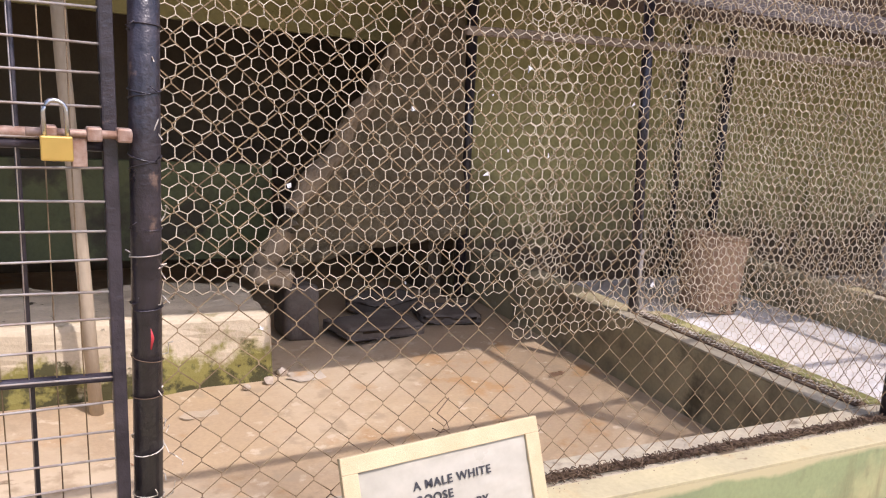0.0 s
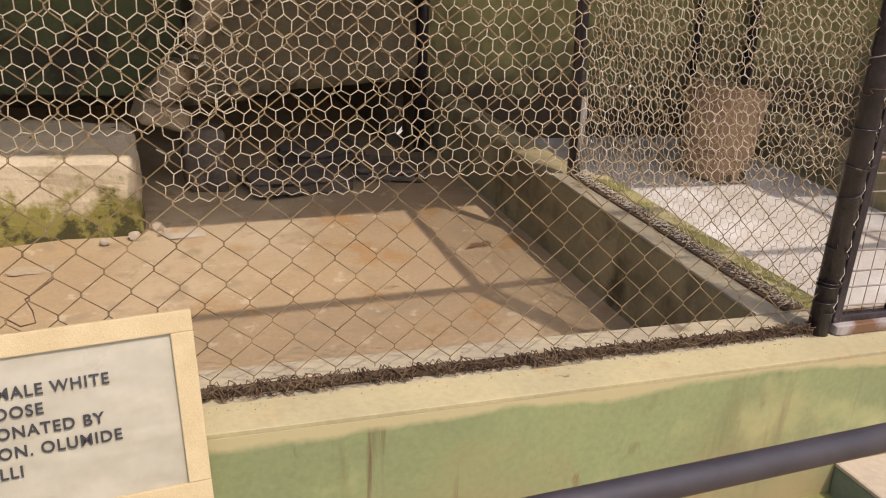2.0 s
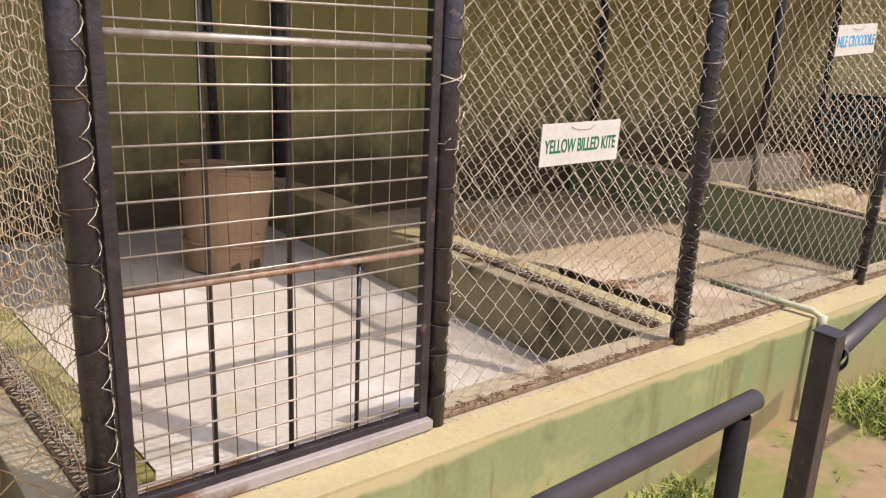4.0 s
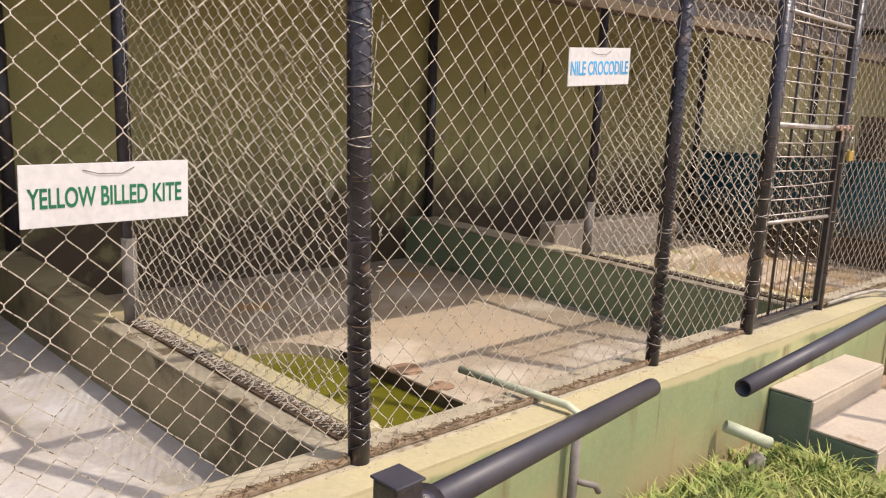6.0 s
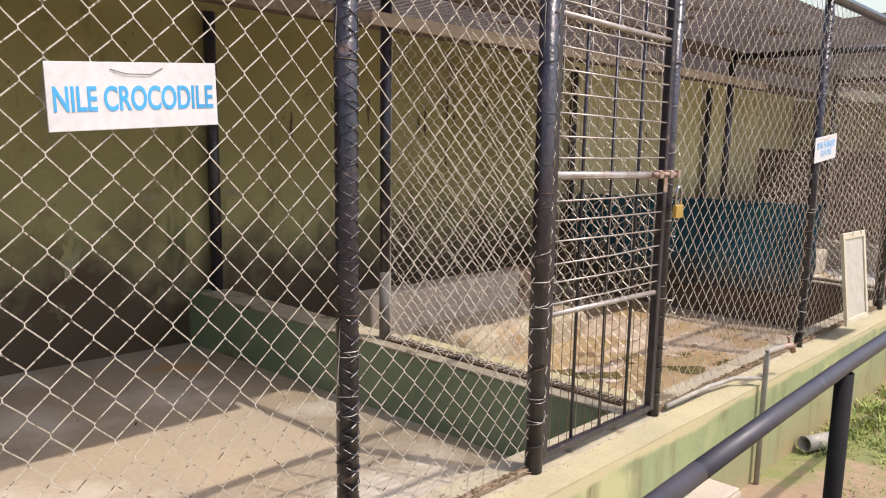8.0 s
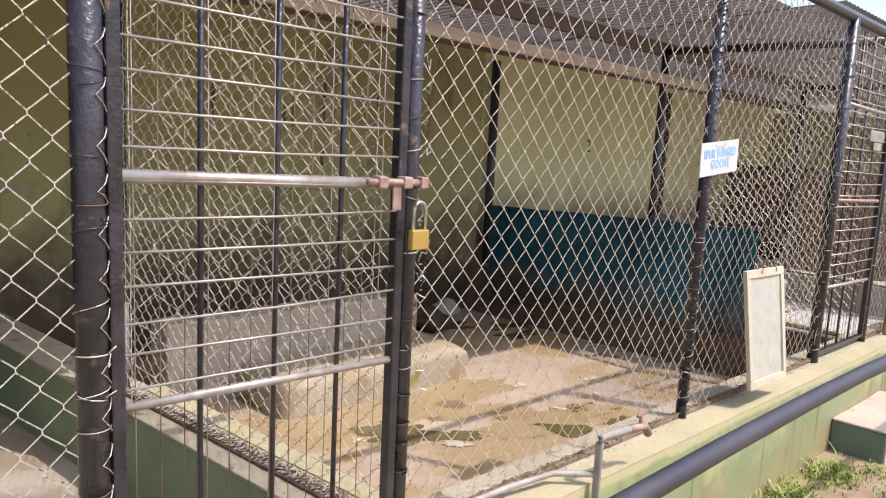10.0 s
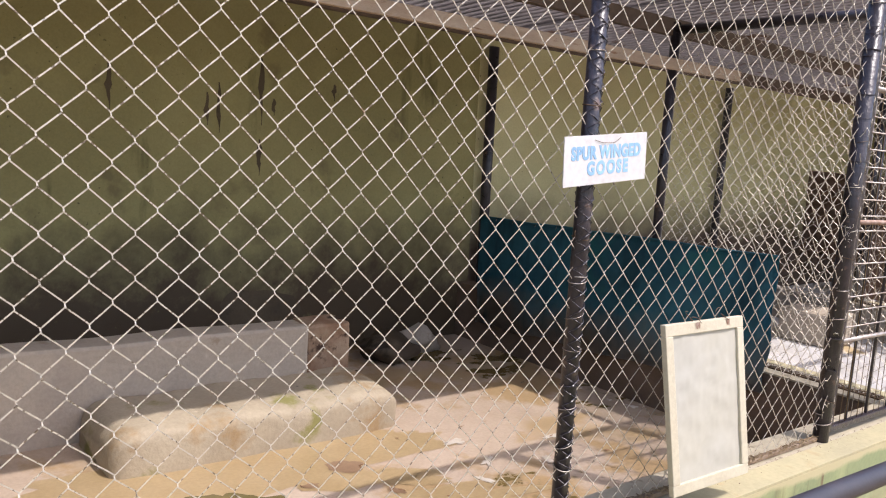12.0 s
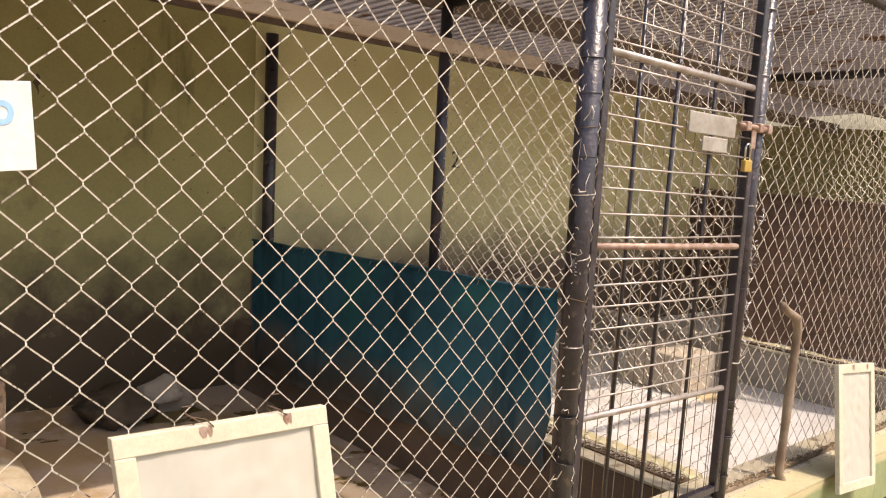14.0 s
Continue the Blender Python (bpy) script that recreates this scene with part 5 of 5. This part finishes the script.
# ---- grass ----
def grass(name, spots, count, seed, label):
    rng = random.Random(seed)
    verts, faces = [], []
    for _ in range(count):
        x0, y0, sx, sy, h = rng.choice(spots)
        x, y = x0 + rng.gauss(0, sx), y0 + rng.gauss(0, sy)
        if y > -0.14 or (2.13 < x < 3.05 and y > -0.64) or (6.07 < x < 6.99 and y > -0.66) or (-2.0 < x < -1.07 and y > -0.34):
            continue
        if 1.65 < x < 2.15 and y > -0.42:
            h *= 0.5
        hh, a, w = h * rng.choice((0.35, 0.5, 0.7, 0.9, 1.1, 1.7)) * rng.uniform(0.8, 1.2), rng.uniform(0, 6.28), rng.uniform(0.0016, 0.006)
        dx, dy, bend = math.cos(a), math.sin(a), rng.uniform(0.3, 2.4) * hh
        b = len(verts)
        verts += [(x - dy * w, y + dx * w, -0.02), (x + dy * w, y - dx * w, -0.02),
                  (x - dy * w * 0.8 + dx * bend * 0.35, y + dx * w * 0.8 + dy * bend * 0.35, hh * 0.6),
                  (x + dy * w * 0.8 + dx * bend * 0.35, y - dx * w * 0.8 + dy * bend * 0.35, hh * 0.6), (x + dx * bend, y + dy * bend, hh)]
        faces += [(b, b + 1, b + 3, b + 2), (b + 2, b + 3, b + 4)]
    me = bpy.data.meshes.new(name)
    me.from_pydata(verts, [], faces)
    tagged(link(name, me, GRASS), label, "grass", "", "stuff")


rng = random.Random(17)
clumps = [(rng.uniform(1.0, 2.15), -0.20 - abs(rng.gauss(0, 0.20)), rng.uniform(0.03, 0.10), rng.uniform(0.03, 0.07), rng.uniform(0.025, 0.065)) for _ in range(46)]
clumps += [(rng.uniform(0.9, 2.4), -0.55 - abs(rng.gauss(0, 0.25)), rng.uniform(0.03, 0.10), rng.uniform(0.03, 0.08), rng.uniform(0.02, 0.055)) for _ in range(30)]
clumps += [(rng.uniform(-0.6, -0.15), -0.20 - abs(rng.gauss(0, 0.08)), 0.07, 0.05, rng.uniform(0.02, 0.042)) for _ in range(12)]
grass("grass", clumps, 12000, 3, "green grass tufts along the kerb wall")
rng = random.Random(13)
clumps = [(rng.uniform(4.35, 6.0), -0.17 - abs(rng.gauss(0, 0.17)), rng.uniform(0.03, 0.10), rng.uniform(0.02, 0.06), rng.uniform(0.018, 0.045)) for _ in range(40)]
clumps += [(rng.uniform(3.2, 6.6), -0.45 - abs(rng.gauss(0, 0.35)), rng.uniform(0.03, 0.12), rng.uniform(0.03, 0.08), rng.uniform(0.010, 0.026)) for _ in range(90)]
grass("grass", clumps, 9000, 5, "thin patchy green grass on the soil")


# ---- trees in the distance ----
def tree(x, y, h, seed):
    rng = random.Random(seed)
    t = thing("tree", (x, y, 0), "leafy green tree far beyond the cages", "tree", "trees beyond")
    verts, faces = [], []
    tube_data([[(x, y, -0.1), (x + 0.1, y, h * 0.3), (x, y + 0.2, h * 0.6)]], [0.03 * h, 0.024 * h, 0.012 * h], 10, verts, faces)
    tips = []
    for k in range(9):
        a, e = rng.uniform(0, 6.28), rng.uniform(0.2, 0.42) * h
        tip = Vector((x + math.cos(a) * e, y + math.sin(a) * e, h * rng.uniform(0.55, 0.95)))
        tips.append(tip)
        tube_data([[(x, y, h * rng.uniform(0.25, 0.5)), ((x + tip.x) / 2, (y + tip.y) / 2, tip.z * 0.8), tip]], [0.013 * h, 0.009 * h, 0.003 * h], 6, verts, faces)
    me = bpy.data.meshes.new("trunk")
    me.from_pydata(verts, [], faces)
    link("trunk", me, BARK, t)
    verts, faces = [], []
    for _ in range(5200):
        c = rng.choice(tips)
        p = c + Vector((rng.gauss(0, 0.11), rng.gauss(0, 0.11), rng.gauss(0, 0.075))) * h
        a = Vector((rng.gauss(0, 1), rng.gauss(0, 1), rng.gauss(0, 0.6))).normalized() * 0.022 * h
        b = a.cross(Vector((rng.gauss(0, 1), rng.gauss(0, 1), rng.gauss(0, 1)))).normalized() * 0.011 * h
        q = len(verts)
        verts += [p - a, p + b, p + a, p - b]
        faces.append((q, q + 1, q + 2, q + 3))
    me = bpy.data.meshes.new("crown")
    me.from_pydata(verts, [], faces)
    link("crown", me, LEAF, t)


for i, (x, y, h) in enumerate(((95, 2, 13), (120, -10, 14), (110, 14, 12), (60, -24, 8), (-16, -14, 8), (5, -22, 9))):
    tree(x, y, h, 11 + i)


# ---- small things ----
def lump(name, x, y, z, s, material, label, category, seed, squash=0.7, group=""):
    bm = bmesh.new()
    bmesh.ops.create_icosphere(bm, subdivisions=3, radius=1.0)
    for v in bm.verts:
        v.co += noise.noise_vector(v.co * 1.3 + Vector((seed, 0, 0))) * 0.55 + noise.noise_vector(v.co * 3.5 + Vector((seed, 3, 0))) * 0.16
    bm.transform(pose(x, y, z + s * squash * 0.75) @ Matrix.Diagonal((s, s * 0.85, s * squash, 1)))
    t = thing(name, (x, y, z), label, category, group)
    part("rock", bm, material, t, smooth=True)


lump("stone", 6.28, 2.78, FLOOR["D"], 0.13, CONCRETE, "grey stone in the back corner", "stone", 3.3, 0.75)
lump("stone", 5.98, 2.72, FLOOR["D"], 0.19, DARK_BROWN, "dark stone lying at the back wall", "stone", 5, 0.5)
lump("stone", 1.83, -0.27, 0.0, 0.042, STEP, "small pale stone in the grass", "stone", 8, 0.9)
lump("stone", 5.35, -0.62, 0.0, 0.05, STEP, "small pale stone on the soil", "stone", 9, 0.6)

lump("dirt_clod", 1.20, 1.16, FLOOR["C"], 0.09, POTCLAY, "flat orange brown clod of dirt at the pool edge", "dirt clod", 12, 0.08, "clods at the pool edge")
lump("dirt_clod", 1.18, 0.90, FLOOR["C"], 0.06, POTCLAY, "flat orange brown clod of dirt at the pool edge", "dirt clod", 14, 0.08, "clods at the pool edge")

# ink figure on the back wall
two = text_mesh("numeral", "2", 0.17, pose(8.50, BACK - 0.002, 1.42, 90, 0, 0), INK, None)
tagged(two, "thin dark numeral two drawn on the wall", "wall mark", "", "structure")

# dark drips on the olive wall
rng = random.Random(4)
drips = structure(part("drip_stains", bmesh.new(), DARK_BROWN), "dark drip stains on the olive wall", "stain")
for x, z1, z0 in ((5.0, 1.66, 1.38), (4.93, 1.60, 1.42), (5.26, 1.82, 1.44), (5.25, 1.36, 1.15), (5.34, 1.60, 1.50), (4.4, 1.7, 1.45), (5.75, 1.72, 1.62), (3.7, 1.55, 1.35)):
    bm = bmesh.new()
    n = 9
    lft, rgt = [], []
    for i in range(n + 1):
        f = i / n
        w = 0.016 * math.sin(math.pi * min(1, f * 1.1 + 0.05)) * rng.uniform(0.35, 1.2) + 0.002
        z = z1 + (z0 - z1) * f
        lft.append(bm.verts.new((x - w + 0.004 * math.sin(f * 9), BACK - 0.003, z)))
        rgt.append(bm.verts.new((x + w + 0.004 * math.sin(f * 9), BACK - 0.003, z)))
    for i in range(n):
        bm.faces.new((lft[i], rgt[i], rgt[i + 1], lft[i + 1]))
    part("drip", bm, DARK_BROWN, drips)

# down caught in the first nets
rng = random.Random(21)
verts, faces = [], []
for _ in range(46):
    if rng.random() < 0.6:
        c = Vector((rng.uniform(-4.6, -2.1), -0.004, rng.uniform(0.9, 1.9)))
    else:
        c = Vector((-2.0, rng.uniform(0.1, 1.4), rng.uniform(0.6, 1.9)))
    s = rng.uniform(0.003, 0.009)
    q = len(verts)
    for k in range(6):
        verts.append(c + Vector((rng.uniform(-s, s), rng.uniform(-s, s) * 0.6, rng.uniform(-1.4 * s, 1.4 * s))))
    faces += [(q, q + 1, q + 2), (q + 1, q + 2, q + 3), (q + 2, q + 3, q + 4), (q + 3, q + 4, q + 5), (q, q + 2, q + 5)]
me = bpy.data.meshes.new("caught_down")
me.from_pydata(verts, [], faces)
tagged(link("caught_down", me, PLATE, pa, "white down caught in the net"), kind="stuff")

# loose net ends beside the posts
rng = random.Random(33)
for x in (-4.63, -1.115, 0.012, 3.005, 6.045, 6.965):
    paths = []
    z = KERB + 0.1
    while z < 2.1:
        p = Vector((x, -0.012, z))
        pts = [p]
        for k in range(4):
            p = p + Vector((rng.uniform(-0.012, 0.016), rng.uniform(-0.012, 0.008), rng.uniform(-0.02, 0.03)))
            pts.append(p)
        paths.append(pts)
        z += rng.uniform(0.06, 0.11)
    near = min((o for o in bpy.data.objects if o.name.startswith("fence_panel")), key=lambda o: abs(o.location.x - x))
    tagged(tubes("wire_fringe", paths, 0.0014, GALV, near, "fringe of twisted loose wire", sides=4, smooth=False), kind="stuff")

# tufts of down caught at the corner post
rng = random.Random(52)
verts, faces = [], []
for x, z in ((6.965, 1.30), (6.975, 1.24), (6.96, 1.12), (6.97, 1.06), (6.965, 0.98), (7.0, 1.4), (6.05, 1.25), (3.01, 1.15)):
    for _ in range(22):
        c = Vector((x + rng.gauss(0, 0.009), -0.016 + rng.gauss(0, 0.006), z + rng.gauss(0, 0.016)))
        a = Vector((rng.gauss(0, 1), rng.gauss(0, 1), rng.gauss(0, 1))).normalized() * rng.uniform(0.004, 0.010)
        b = Vector((rng.gauss(0, 1), rng.gauss(0, 1), rng.gauss(0, 1))).normalized() * 0.002
        q = len(verts)
        verts += [c - a, c + b, c + a, c - b]
        faces.append((q, q + 1, q + 2, q + 3))
me = bpy.data.meshes.new("down_tufts")
me.from_pydata(verts, [], faces)
tagged(link("down_tufts", me, PLATE), "pale tufts of down caught on the corner posts", "down", "", "stuff")

# crumbs of dirt along the kerb top and under the nets
rng = random.Random(61)
verts, faces = [], []
for _ in range(1300):
    x = rng.uniform(-5.0, 9.0)
    y = -0.012 - abs(rng.gauss(0, 0.028)) if rng.random() < 0.75 else 0.03 + abs(rng.gauss(0, 0.03))
    if y < -0.128 or y > 0.11:
        continue
    s, h = rng.uniform(0.001, 0.0035), rng.uniform(0.001, 0.003)
    q = len(verts)
    for k in range(4):
        a = k * 1.57 + rng.uniform(-0.5, 0.5)
        verts.append(Vector((x + s * math.cos(a) * rng.uniform(0.5, 1.6), y + s * math.sin(a), KERB - 0.0005)))
    verts.append(Vector((x, y, KERB + h)))
    faces += [(q + k, q + (k + 1) % 4, q + 4) for k in range(4)]
me = bpy.data.meshes.new("dirt_crumbs")
me.from_pydata(verts, [], faces)
tagged(link("dirt_crumbs", me, KNOTTY), "brown crumbs of dirt along the kerb top", "dirt", "", "stuff")

# dry leaves and litter on the soil and the floors
rng = random.Random(71)
verts, faces = [], []
for _ in range(420):
    if rng.random() < 0.7:
        x, y, z = rng.uniform(-2.5, 8.0), -0.16 - abs(rng.gauss(0, 0.35)), 0.012
        if (2.1 < x < 3.1 and y > -0.66) or (6.0 < x < 7.0 and y > -0.45) or (-2.05 < x < -1.05 and y > -0.36):
            continue
    else:
        x, y = rng.choice(((rng.uniform(3.2, 6.7), rng.uniform(0.3, 1.7), FLOOR["D"]), (rng.uniform(1.3, 2.8), rng.uniform(0.3, 2.6), FLOOR["C"]), (rng.uniform(-4.6, -2.2), rng.uniform(0.3, 1.9), FLOOR["A"])))[:2], 0
        x, y = x
        z = (FLOOR["A"] if x < -2 else FLOOR["C"] if x < 3 else FLOOR["D"]) + 0.002
    s, a = rng.uniform(0.006, 0.018), rng.uniform(0, 6.28)
    u, w = Vector((math.cos(a), math.sin(a), rng.uniform(-0.2, 0.3))) * s, Vector((-math.sin(a), math.cos(a), rng.uniform(-0.3, 0.3))) * s * 0.4
    c = Vector((x, y, z + 0.003))
    q = len(verts)
    verts += [c - u, c + w, c + u + Vector((0, 0, 0.3 * s)), c - w, c + Vector((0, 0, 0.25 * s))]
    faces += [(q, q + 1, q + 4), (q + 1, q + 2, q + 4), (q + 2, q + 3, q + 4), (q + 3, q, q + 4)]
me = bpy.data.meshes.new("dry_leaves")
me.from_pydata(verts, [], faces)
tagged(link("dry_leaves", me, RUSTY_BRICK), "small dry leaves scattered on soil and floors", "leaf litter", "", "stuff")
